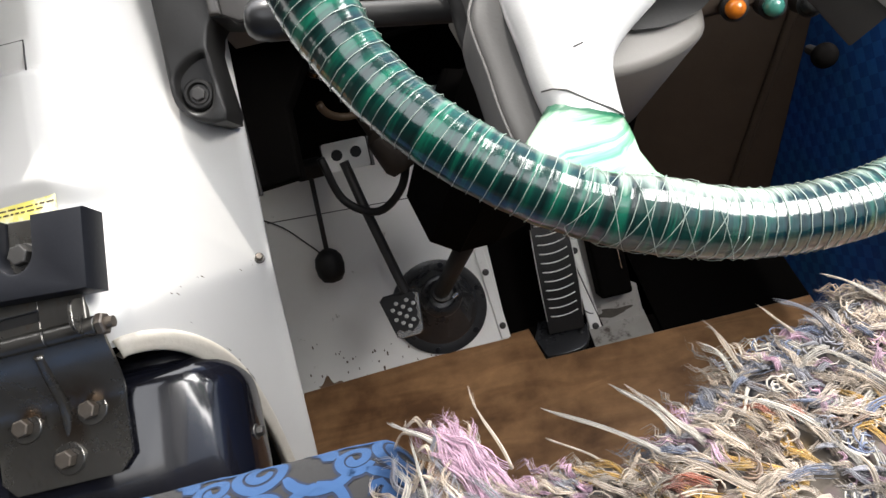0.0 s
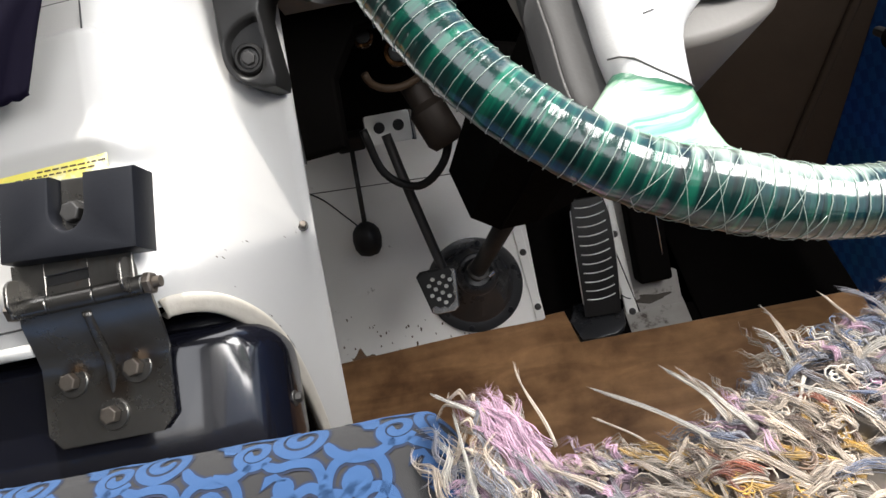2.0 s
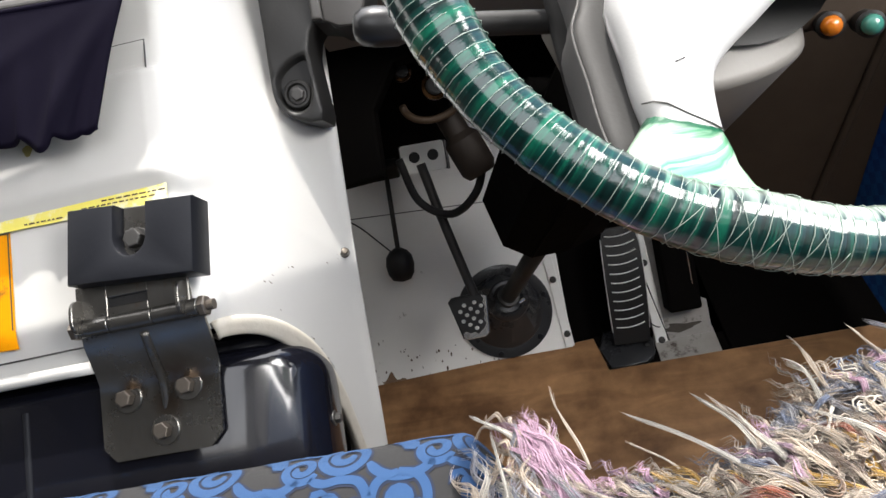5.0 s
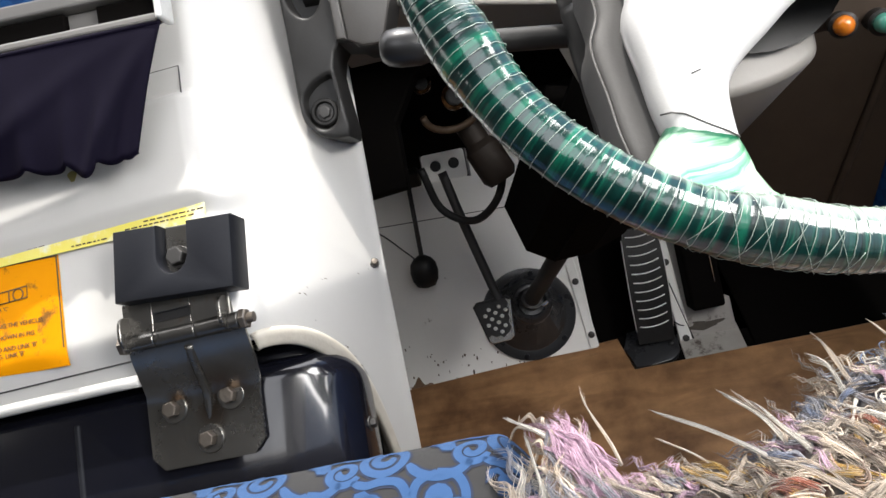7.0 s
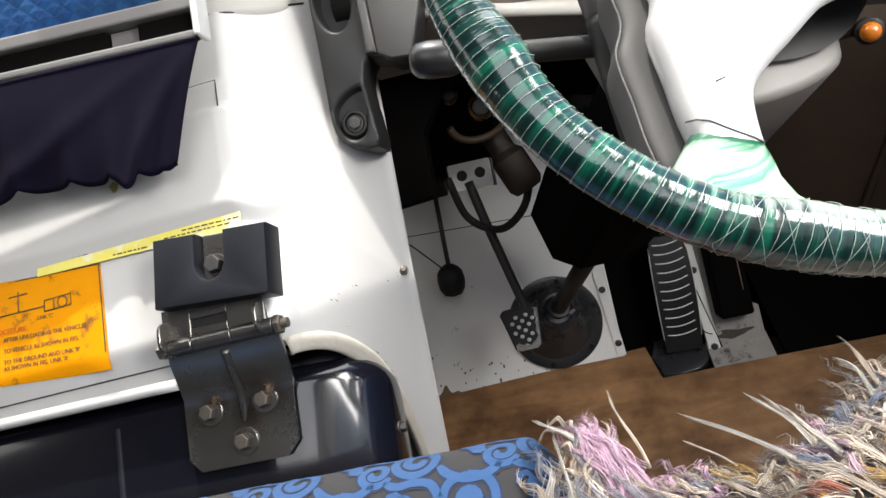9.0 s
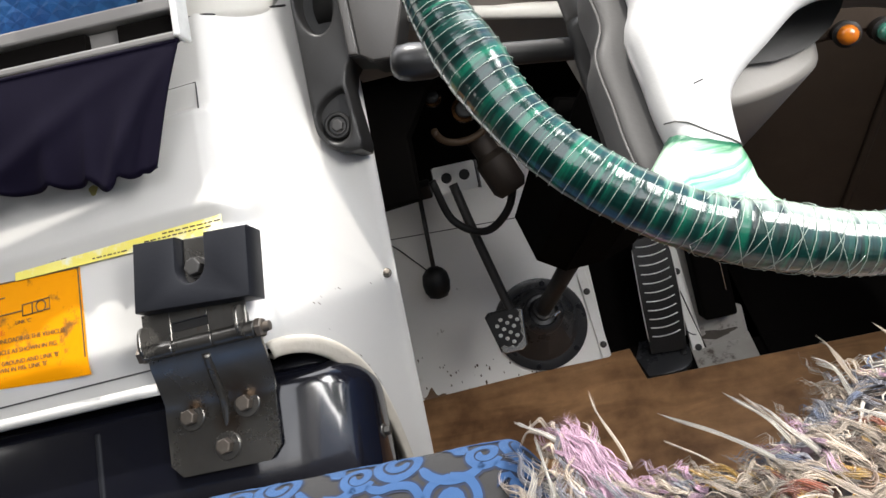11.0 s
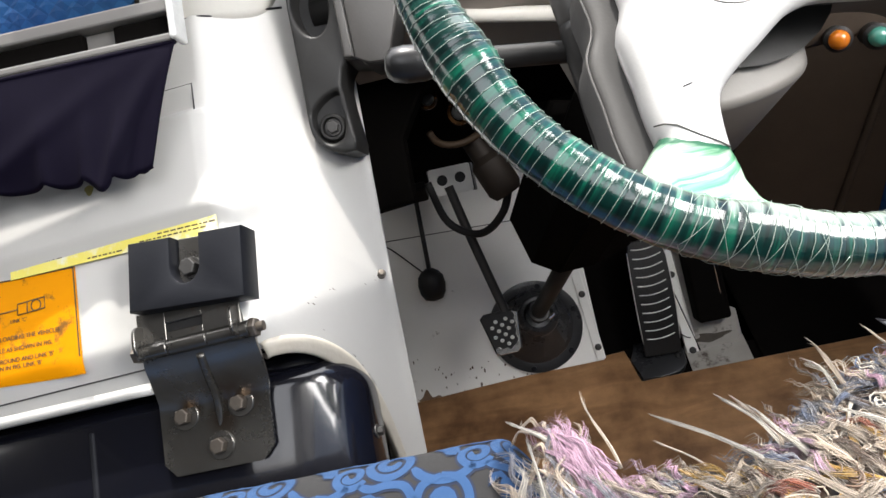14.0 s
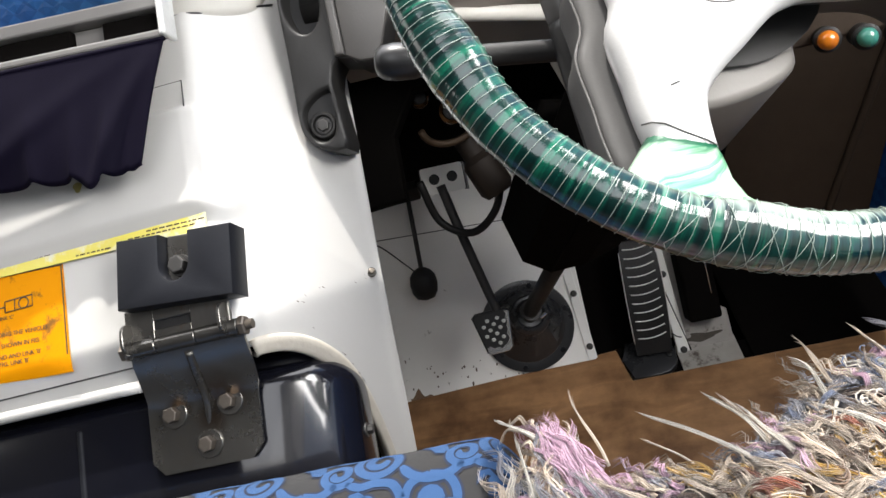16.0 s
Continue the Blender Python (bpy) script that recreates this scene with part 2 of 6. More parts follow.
def wrap_material(name, low, mid_tone, high, worn=None, ends=None):
    """Dark green film under clear glossy plastic, streaked along the winding."""
    m = bpy.data.materials.new(name)
    m.use_nodes = True
    nt = m.node_tree
    b = nt.nodes["Principled BSDF"]
    uv = nt.nodes.new("ShaderNodeUVMap")
    uv.uv_map = "wrap"
    mp = nt.nodes.new("ShaderNodeMapping")
    mp.inputs["Scale"].default_value = (230.0, 1.0, 1.0)
    nt.links.new(uv.outputs[0], mp.inputs["Vector"])
    n1 = nt.nodes.new("ShaderNodeTexNoise")
    n1.inputs["Scale"].default_value, n1.inputs["Detail"].default_value, n1.inputs["Distortion"].default_value = 1.0, 5, 0.8
    nt.links.new(mp.outputs[0], n1.inputs["Vector"])
    r = nt.nodes.new("ShaderNodeValToRGB")
    e = r.color_ramp.elements
    e[0].position, e[0].color = 0.36, (*low, 1)
    e[1].position, e[1].color = 0.68, (*high, 1)
    mid = e.new(0.52)
    mid.color = (*mid_tone, 1)
    nt.links.new(n1.outputs["Fac"], r.inputs[0])
    nt.links.new(r.outputs[0], b.inputs["Base Color"])
    if worn:
        # the old tan grip shows through the film on one stretch of the rim, most on its outer side
        sep = nt.nodes.new("ShaderNodeSeparateXYZ")
        nt.links.new(uv.outputs[0], sep.inputs[0])
        along_rim = nt.nodes.new("ShaderNodeMapRange")
        along_rim.interpolation_type = "SMOOTHSTEP"
        along_rim.inputs["From Min"].default_value, along_rim.inputs["From Max"].default_value = 0.655, 0.72
        nt.links.new(sep.outputs["X"], along_rim.inputs["Value"])
        turn = nt.nodes.new("ShaderNodeMath")
        turn.operation = "MULTIPLY_ADD"
        turn.inputs[1].default_value, turn.inputs[2].default_value = 2 * math.pi, 0.55
        nt.links.new(sep.outputs["Y"], turn.inputs[0])
        side = nt.nodes.new("ShaderNodeMath")
        side.operation = "COSINE"
        nt.links.new(turn.outputs[0], side.inputs[0])
        mottled = nt.nodes.new("ShaderNodeMath")
        mottled.operation = "MULTIPLY_ADD"
        mottled.inputs[1].default_value = 1.6
        nt.links.new(n1.outputs["Fac"], mottled.inputs[0])
        nt.links.new(side.outputs[0], mottled.inputs[2])
        shown = nt.nodes.new("ShaderNodeMapRange")
        shown.inputs["From Min"].default_value, shown.inputs["From Max"].default_value = 0.75, 1.75
        nt.links.new(mottled.outputs[0], shown.inputs["Value"])
        both = nt.nodes.new("ShaderNodeMath")
        both.operation = "MULTIPLY"
        nt.links.new(along_rim.outputs[0], both.inputs[0])
        nt.links.new(shown.outputs[0], both.inputs[1])
        tan = nt.nodes.new("ShaderNodeMix")
        tan.data_type = "RGBA"
        tan.inputs["B"].default_value = (*worn, 1)
        nt.links.new(both.outputs[0], tan.inputs["Factor"])
        nt.links.new(r.outputs[0], tan.inputs["A"])
        # pale film by the spoke, and glare painted along the rim's inner top side
        near = node(nt, "ShaderNodeMapRange", i1=0.622, i2=0.652, i3=0.35)
        nt.links.new(sep.outputs["X"], near.inputs[0])
        inward = math_node(nt, "COSINE", math_node(nt, "MULTIPLY", math_node(nt, "SUBTRACT", sep.outputs["Y"], 0.41), 2 * math.pi))
        streaky = math_node(nt, "ADD", inward, math_node(nt, "MULTIPLY", n1.outputs["Fac"], 1.1))
        fading = math_node(nt, "SUBTRACT", streaky, math_node(nt, "MULTIPLY", math_node(nt, "ABSOLUTE", math_node(nt, "SUBTRACT", sep.outputs["X"], 0.665)), 4.5))
        laid = node(nt, "ShaderNodeMapRange", i1=1.2, i2=1.7)
        nt.links.new(fading, laid.inputs[0])
        pale = nt.nodes.new("ShaderNodeMix")
        pale.data_type = "RGBA"
        pale.inputs["B"].default_value = (0.50, 0.57, 0.49, 1)
        nt.links.new(math_node(nt, "MULTIPLY", near.outputs[0], laid.outputs[0]), pale.inputs["Factor"])
        nt.links.new(tan.outputs["Result"], pale.inputs["A"])
        nt.links.new(pale.outputs["Result"], b.inputs["Base Color"])
    if ends:
        # dark green stays at the film's upper hem and where it runs out onto the rim
        sep = nt.nodes.new("ShaderNodeSeparateXYZ")
        nt.links.new(uv.outputs[0], sep.inputs[0])
        wisp = nt.nodes.new("ShaderNodeTexNoise")
        wisp.inputs["Scale"].default_value, wisp.inputs["Detail"].default_value = 16.0, 4
        stretch = nt.nodes.new("ShaderNodeMapping")
        stretch.inputs["Scale"].default_value = (9.0, 0.45, 1.0)
        nt.links.new(uv.outputs[0], stretch.inputs["Vector"])
        nt.links.new(stretch.outputs[0], wisp.inputs["Vector"])
        shift = math_node(nt, "ADD", sep.outputs["Y"], math_node(nt, "MULTIPLY", math_node(nt, "SUBTRACT", wisp.outputs["Fac"], 0.5), 0.9))
        hem = node(nt, "ShaderNodeMapRange", i1=0.21, i2=0.09)
        foot = node(nt, "ShaderNodeMapRange", i1=0.66, i2=1.1)
        nt.links.new(shift, foot.inputs[0])
        nt.links.new(math_node(nt, "ADD", sep.outputs["Y"], math_node(nt, "MULTIPLY", math_node(nt, "SUBTRACT", wisp.outputs["Fac"], 0.5), 0.3)), hem.inputs[0])
        green = nt.nodes.new("ShaderNodeMix")
        green.data_type = "RGBA"
        green.inputs["B"].default_value = (*ends, 1)
        nt.links.new(math_node(nt, "MAXIMUM", hem.outputs[0], foot.outputs[0]), green.inputs["Factor"])
        nt.links.new(r.outputs[0], green.inputs["A"])
        nt.links.new(green.outputs["Result"], b.inputs["Base Color"])
    b.inputs["Roughness"].default_value = 0.28
    b.inputs["Specular IOR Level"].default_value = 0.22
    b.inputs["Coat Weight"].default_value, b.inputs["Coat Roughness"].default_value = 0.8, 0.10
    b.inputs["Coat IOR"].default_value = 1.7
    bp = nt.nodes.new("ShaderNodeBump")
    bp.inputs["Strength"].default_value, bp.inputs["Distance"].default_value = 0.45, 0.001
    nt.links.new(n1.outputs["Fac"], bp.inputs["Height"])
    nt.links.new(bp.outputs[0], b.inputs["Normal"])
    nt.links.new(bp.outputs[0], b.inputs["Coat Normal"])
    return m


WRAP = wrap_material("green_wrap_film", (0.001, 0.009, 0.009), (0.001, 0.027, 0.022), (0.004, 0.095, 0.056), (0.17, 0.11, 0.045))


def plate_material():
    """Dull steel with a rust bloom round its right-hand bolt and rib."""
    m = mat("rust_bloomed_plate", (0.28, 0.27, 0.25), 0.27, 0.92, second=(0.18, 0.17, 0.152), scale=26, amount=0.8, bump=0.1, bump_scale=160, spread=0.16)
    nt = m.node_tree
    b = nt.nodes["Principled BSDF"]
    col = b.inputs["Base Color"].links[0].from_socket
    tc = nt.nodes.new("ShaderNodeTexCoord")
    mask = None
    for at, reach in (((0.022, -0.106, -0.03), 0.030), ((0.006, -0.128, -0.03), 0.018), ((-0.022, -0.112, -0.03), 0.014)):
        far = nt.nodes.new("ShaderNodeVectorMath")
        far.operation = "DISTANCE"
        far.inputs[1].default_value = at
        nt.links.new(tc.outputs["Object"], far.inputs[0])
        near = node(nt, "ShaderNodeMapRange", i1=reach, i2=reach * 0.25)
        nt.links.new(far.outputs["Value"], near.inputs[0])
        mask = near.outputs[0] if mask is None else math_node(nt, "MAXIMUM", mask, near.outputs[0])
    spots = nt.nodes.new("ShaderNodeTexNoise")
    spots.inputs["Scale"].default_value, spots.inputs["Detail"].default_value = 48.0, 8
    nt.links.new(tc.outputs["Object"], spots.inputs["Vector"])
    rust = nt.nodes.new("ShaderNodeMix")
    rust.data_type = "RGBA"
    rust.inputs["B"].default_value = (0.11, 0.068, 0.04, 1)
    nt.links.new(math_node(nt, "MULTIPLY", mask, math_node(nt, "MULTIPLY", spots.outputs["Fac"], 1.5)), rust.inputs["Factor"])
    nt.links.new(col, rust.inputs["A"])
    nt.links.new(rust.outputs["Result"], b.inputs["Base Color"])
    return m


PLATE = plate_material()
# Spoke film: the sun's white glare is painted into its pale tones.
WRAP_GLARE = wrap_material("glare_wrap_film", (0.05, 0.24, 0.12), (0.30, 0.48, 0.33), (0.56, 0.61, 0.52), ends=(0.001, 0.065, 0.028))


def cloth_material(name, low, high, rise):
    """Woven seat cloth with fine diagonal threads."""
    m = bpy.data.materials.new(name)
    m.use_nodes = True
    nt = m.node_tree
    b = nt.nodes["Principled BSDF"]
    uv = nt.nodes.new("ShaderNodeUVMap")
    uv.uv_map = "cloth"
    turn = nt.nodes.new("ShaderNodeMapping")
    turn.inputs["Rotation"].default_value = (0, 0, radians(32))
    nt.links.new(uv.outputs[0], turn.inputs["Vector"])
    weave = nt.nodes.new("ShaderNodeTexWave")
    weave.inputs["Scale"].default_value, weave.inputs["Distortion"].default_value, weave.inputs["Detail"].default_value = 330.0, 3.0, 3.0
    nt.links.new(turn.outputs[0], weave.inputs["Vector"])
    fade = nt.nodes.new("ShaderNodeTexNoise")
    fade.inputs["Scale"].default_value, fade.inputs["Detail"].default_value = 38.0, 6
    nt.links.new(uv.outputs[0], fade.inputs["Vector"])
    c1 = nt.nodes.new("ShaderNodeMix")
    c1.data_type = "RGBA"
    c1.inputs["A"].default_value, c1.inputs["B"].default_value = (*low, 1), (*high, 1)
    nt.links.new(math_node(nt, "ADD", math_node(nt, "MULTIPLY", weave.outputs["Fac"], 0.6), math_node(nt, "MULTIPLY", fade.outputs["Fac"], 0.4)), c1.inputs["Factor"])
    nt.links.new(c1.outputs["Result"], b.inputs["Base Color"])
    b.inputs["Roughness"].default_value, b.inputs["Sheen Weight"].default_value = 0.85, 0.05
    bp = nt.nodes.new("ShaderNodeBump")
    bp.inputs["Strength"].default_value, bp.inputs["Distance"].default_value = rise, 0.001
    nt.links.new(weave.outputs["Fac"], bp.inputs["Height"])
    nt.links.new(bp.outputs[0], b.inputs["Normal"])
    return m


CHARCOAL = cloth_material("charcoal_seat_cloth", (0.008, 0.008, 0.009), (0.018, 0.0175, 0.018), 0.3)
BLUE_WEAVE = cloth_material("blue_woven_scroll", (0.008, 0.040, 0.120), (0.024, 0.080, 0.200), 0.5)
NAVY_WEAVE = cloth_material("navy_scroll_outline", (0.003, 0.008, 0.026), (0.006, 0.014, 0.042), 0.3)


def diamond_material(name, light, dark, size):
    """Blue embossed vinyl with small pressed diamonds."""
    m = bpy.data.materials.new(name)
    m.use_nodes = True
    nt = m.node_tree
    b = nt.nodes["Principled BSDF"]
    uv = nt.nodes.new("ShaderNodeUVMap")
    uv.uv_map = "vinyl"
    mp = nt.nodes.new("ShaderNodeMapping")
    mp.inputs["Rotation"].default_value = (0, 0, radians(45))
    mp.inputs["Scale"].default_value = (1 / size, 1 / size, 1)
    nt.links.new(uv.outputs[0], mp.inputs["Vector"])
    ch = nt.nodes.new("ShaderNodeTexChecker")
    ch.inputs["Scale"].default_value = 1.0
    ch.inputs["Color1"].default_value, ch.inputs["Color2"].default_value = (*light, 1), (*dark, 1)
    nt.links.new(mp.outputs[0], ch.inputs["Vector"])
    vo = nt.nodes.new("ShaderNodeTexVoronoi")
    vo.voronoi_dimensions, vo.distance = "2D", "CHEBYCHEV"
    vo.inputs["Scale"].default_value, vo.inputs["Randomness"].default_value = 1.0, 0.0
    nt.links.new(mp.outputs[0], vo.inputs["Vector"])
    nz = nt.nodes.new("ShaderNodeTexNoise")
    nz.inputs["Scale"].default_value = 9
    nt.links.new(uv.outputs[0], nz.inputs["Vector"])
    mx = nt.nodes.new("ShaderNodeMix")
    mx.data_type, mx.blend_type = "RGBA", "MULTIPLY"
    mx.inputs["Factor"].default_value = 0.5
    nt.links.new(ch.outputs["Color"], mx.inputs["A"])
    nt.links.new(nz.outputs["Color"], mx.inputs["B"])
    nt.links.new(mx.outputs["Result"], b.inputs["Base Color"])
    b.inputs["Roughness"].default_value, b.inputs["Specular IOR Level"].default_value = 0.55, 0.15
    bp = nt.nodes.new("ShaderNodeBump")
    bp.inputs["Strength"].default_value, bp.inputs["Distance"].default_value = 0.25, 0.003
    nt.links.new(vo.outputs["Distance"], bp.inputs["Height"])
    nt.links.new(bp.outputs[0], b.inputs["Normal"])
    return m


VINYL = diamond_material("blue_diamond_vinyl", (0.028, 0.145, 0.50), (0.018, 0.095, 0.36), 0.017)
VINYL_BIG = diamond_material("blue_quilted_vinyl", (0.009, 0.058, 0.165), (0.006, 0.042, 0.13), 0.016)


def yarn_material():
    m = bpy.data.materials.new("mixed_yarn")
    m.use_nodes = True
    nt = m.node_tree
    b = nt.nodes["Principled BSDF"]
    at = nt.nodes.new("ShaderNodeAttribute")
    at.attribute_name = "tint"
    nz = nt.nodes.new("ShaderNodeTexNoise")
    nz.inputs["Scale"].default_value = 260
    mx = nt.nodes.new("ShaderNodeMix")
    mx.data_type, mx.blend_type = "RGBA", "MULTIPLY"
    mx.inputs["Factor"].default_value = 0.35
    nt.links.new(at.outputs["Color"], mx.inputs["A"])
    nt.links.new(nz.outputs["Fac"], mx.inputs["B"])
    nt.links.new(mx.outputs["Result"], b.inputs["Base Color"])
    b.inputs["Roughness"].default_value, b.inputs["Sheen Weight"].default_value = 0.8, 0.3
    return m


YARN = yarn_material()


# ---- building helpers ----
def thing(name, label, category, m=None, group="", kind=""):
    ob = new(name)
    ob.empty_display_size = 0.02
    if m is not None:
        ob.matrix_world = m
    return tagged(ob, label, category, group, kind)


def mesh_of(name, verts, faces, material, smooth=True):
    me = bpy.data.meshes.new(name)
    me.from_pydata([tuple(v) for v in verts], [], faces)
    me.update()
    me.materials.append(material)
    if smooth:
        for p in me.polygons:
            p.use_smooth = True
    return me


def part(name, bm, material, parent=None, label="", smooth=False, m=None):
    if isinstance(bm, bpy.types.Mesh):
        me = bm
    else:
        me = bpy.data.meshes.new(name)
        bmesh.ops.recalc_face_normals(bm, faces=bm.faces)
        bm.to_mesh(me)
        bm.free()
        me.materials.append(material)
        if smooth:
            for p in me.polygons:
                p.use_smooth = True
    ob = new(name, me)
    ob.parent = parent
    if m is not None:
        ob.matrix_basis = m
    return tagged(ob, label)


def auto_smooth(ob, angle=35):
    me = ob.data
    for p in me.polygons:
        p.use_smooth = True
    bm = bmesh.new()
    bm.from_mesh(me)
    for e in bm.edges:
        if len(e.link_faces) == 2 and e.calc_face_angle(0) > radians(angle):
            e.smooth = False
    bm.to_mesh(me)
    bm.free()
    return ob


def box(sx, sy, sz, at=(0, 0, 0), bevel=0.0, seg=2, rot=(0, 0, 0)):
    bm = bmesh.new()
    bmesh.ops.create_cube(bm, size=1, matrix=Matrix.Diagonal((sx, sy, sz, 1)))
    if bevel:
        bmesh.ops.bevel(bm, geom=list(bm.edges), offset=bevel, segments=seg, profile=0.5, affect="EDGES")
    bmesh.ops.transform(bm, matrix=pose(*at, *rot), verts=bm.verts)
    return bm


def prism(outline, z0, z1, bevel=0.0, seg=2):
    """An outline in x, y drawn out from z0 to z1, with its rims rounded."""
    bm = bmesh.new()
    low = [bm.verts.new((x, y, z0)) for x, y in outline]
    top = [bm.verts.new((x, y, z1)) for x, y in outline]
    k = len(outline)
    bm.faces.new(top)
    bm.faces.new(list(reversed(low)))
    for i in range(k):
        bm.faces.new((low[i], low[(i + 1) % k], top[(i + 1) % k], top[i]))
    bmesh.ops.recalc_face_normals(bm, faces=bm.faces)
    if bevel:
        rims = [e for e in bm.edges if abs(e.verts[0].co.z - e.verts[1].co.z) < 1e-6]
        bmesh.ops.bevel(bm, geom=rims, offset=bevel, segments=seg, profile=0.5, affect="EDGES")
    return bm


def rounded(x0, y0, x1, y1, r, seg=5):
    """A rectangle with rounded corners."""
    out = []
    for cx, cy, a in ((x1 - r, y1 - r, 0), (x0 + r, y1 - r, 90), (x0 + r, y0 + r, 180), (x1 - r, y0 + r, 270)):
        for i in range(seg + 1):
            t = radians(a + 90 * i / seg)
            out.append((cx + r * math.cos(t), cy + r * math.sin(t)))
    return out


def lathe(profile, seg=24, m=None):
    """A profile of (radius, height) turned round z."""
    bm = bmesh.new()
    rings = []
    for r, z in profile:
        rings.append([bm.verts.new((r * math.cos(2 * math.pi * i / seg), r * math.sin(2 * math.pi * i / seg), z)) for i in range(seg)])
    for a, b in zip(rings, rings[1:]):
        for i in range(seg):
            bm.faces.new((a[i], a[(i + 1) % seg], b[(i + 1) % seg], b[i]))
    bm.faces.new(list(reversed(rings[0])))
    bm.faces.new(rings[-1])
    if m is not None:
        bmesh.ops.transform(bm, matrix=m, verts=bm.verts)
    return bm


def tube_data(path, radius, seg=8, closed=False, start=0):
    """Vertices and faces of a tube along a path; radius is a number or one for each point."""
    pts = [Vector(p) for p in path]
    k = len(pts)
    rad = radius if isinstance(radius, (list, tuple)) else [radius] * k
    verts, faces = [], []
    t0 = (pts[1] - pts[0]).normalized()
    ref = Vector((0, 0, 1)) if abs(t0.z) < 0.9 else Vector((1, 0, 0))
    nrm = t0.cross(ref).normalized()
    for i in range(k):
        a = pts[(i - 1) % k] if (closed or i > 0) else pts[i]
        b = pts[(i + 1) % k] if (closed or i < k - 1) else pts[i]
        t = (b - a).normalized()
        nrm = (nrm - t * nrm.dot(t)).normalized()
        bi = t.cross(nrm)
        for j in range(seg):
            w = 2 * math.pi * j / seg
            verts.append(pts[i] + (nrm * math.cos(w) + bi * math.sin(w)) * rad[i])
    for i in range(k if closed else k - 1):
        for j in range(seg):
            a, b = i * seg + j, i * seg + (j + 1) % seg
            c, d = ((i + 1) % k) * seg + (j + 1) % seg, ((i + 1) % k) * seg + j
            faces.append((start + a, start + b, start + c, start + d))
    if not closed:
        faces.append(tuple(start + j for j in reversed(range(seg))))
        faces.append(tuple(start + (k - 1) * seg + j for j in range(seg)))
    return verts, faces


def tube(name, path, radius, material, parent=None, label="", seg=10, closed=False):
    v, f = tube_data(path, radius, seg, closed)
    return part(name, mesh_of(name, v, f, material), material, parent, label)


def smooth_path(points, per=6):
    """A Catmull-Rom line through the points."""
    p = [Vector(q) for q in points]
    p = [p[0] * 2 - p[1]] + p + [p[-1] * 2 - p[-2]]
    out = []
    for i in range(1, len(p) - 2):
        for s in range(per):
            t = s / per
            a, b, c, d = p[i - 1], p[i], p[i + 1], p[i + 2]
            out.append(0.5 * ((2 * b) + (c - a) * t + (2 * a - 5 * b + 4 * c - d) * t * t + (3 * b - a - 3 * c + d) * t ** 3))
    out.append(p[-2])
    return out


def along(a, b):
    """A pose at a whose z axis points to b."""
    a, b = Vector(a), Vector(b)
    return Matrix.Translation(a) @ (b - a).to_track_quat("Z", "Y").to_matrix().to_4x4()


def hex_bolt(parent, m, across=0.016, height=0.009, washer=0.013, material=None):
    material = material or BOLT
    r = across / math.sqrt(3)
    outline = [(r * math.cos(radians(60 * i + 12)), r * math.sin(radians(60 * i + 12))) for i in range(6)]
    bolt = part("bolt", prism(outline, 0.0018, 0.0018 + height, 0.0012, 2), material, parent, m=m)
    w = part("washer", lathe([(washer, 0), (washer, 0.0014), (washer * 0.95, 0.002)], 24), STEEL if material is BOLT else material, bolt)
    auto_smooth(w)
    return bolt


def smoothstep(a, b, x):
    t = min(1, max(0, (x - a) / (b - a)))
    return t * t * (3 - 2 * t)


# ---- structure: floor, toe board, cab walls ----
def slab(name, sx, sy, sz, at, material, label, bevel=0.0, rot=(0, 0, 0)):
    ob = part(name, box(sx, sy, sz, at, bevel, 2, rot), material)
    return tagged(ob, label, name.split("_")[0], kind="structure")


TOE = radians(48)
TOE_M = Matrix.Translation((0, 0.735, 0)) @ pose(0, 0, 0, 48)
# Floor colour is made up: black, so little light bounces off it.
slab("floor", 2.44, 3.0, 0.04, (-0.54, -0.765, -0.022), UNDER, "hidden cab floor, black to cut bounced light")
# toe board: two painted sheets with the accelerator's recess between
left_toe = part("toe_board", prism([(-0.45, 0.0), (0.045, 0.0), (0.045, 0.48), (-0.075, 0.48), (-0.095, 0.40), (-0.45, 0.40)], -0.004, 0.0, 0.001, 1), FLOOR_WHITE, m=TOE_M)
tagged(left_toe, "scuffed white painted sloping toe board", "toe board", kind="structure")
# Coloured black to carry the shade below the dash.
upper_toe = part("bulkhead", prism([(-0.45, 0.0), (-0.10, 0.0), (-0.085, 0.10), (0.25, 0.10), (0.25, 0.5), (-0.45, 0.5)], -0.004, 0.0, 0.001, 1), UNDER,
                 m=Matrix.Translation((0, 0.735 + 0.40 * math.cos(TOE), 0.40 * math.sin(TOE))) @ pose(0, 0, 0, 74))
tagged(upper_toe, "bulkhead above the toe board, black for the shade under the dash", "bulkhead", kind="structure")
right_toe = part("toe_board", prism([(0.190, -0.06), (0.288, -0.06), (0.286, 0.06), (0.225, 0.10), (0.21, 0.30), (0.175, 0.30)], -0.004, 0.002, 0.001, 1), DIRTY_WHITE, m=TOE_M)
tagged(right_toe, "scuffed white painted sheet beside the accelerator", "toe board", kind="structure")
# Recess floor and back are coloured black for the opening's shade.
pocket = part("recess_floor", box(0.13, 0.10, 0.003, (0.115, 0.715, 0.0025), 0.0005, 1), UNDER)
tagged(pocket, "floor of the accelerator recess, black for the shade in it", "recess", kind="structure")
sill = part("floor_sheet", box(0.104, 0.075, 0.003, (0.238, 0.710, 0.0015), 0.0005, 1), DIRTY_WHITE)
tagged(sill, "dirty white painted floor sheet beside the accelerator", "floor sheet", kind="structure")
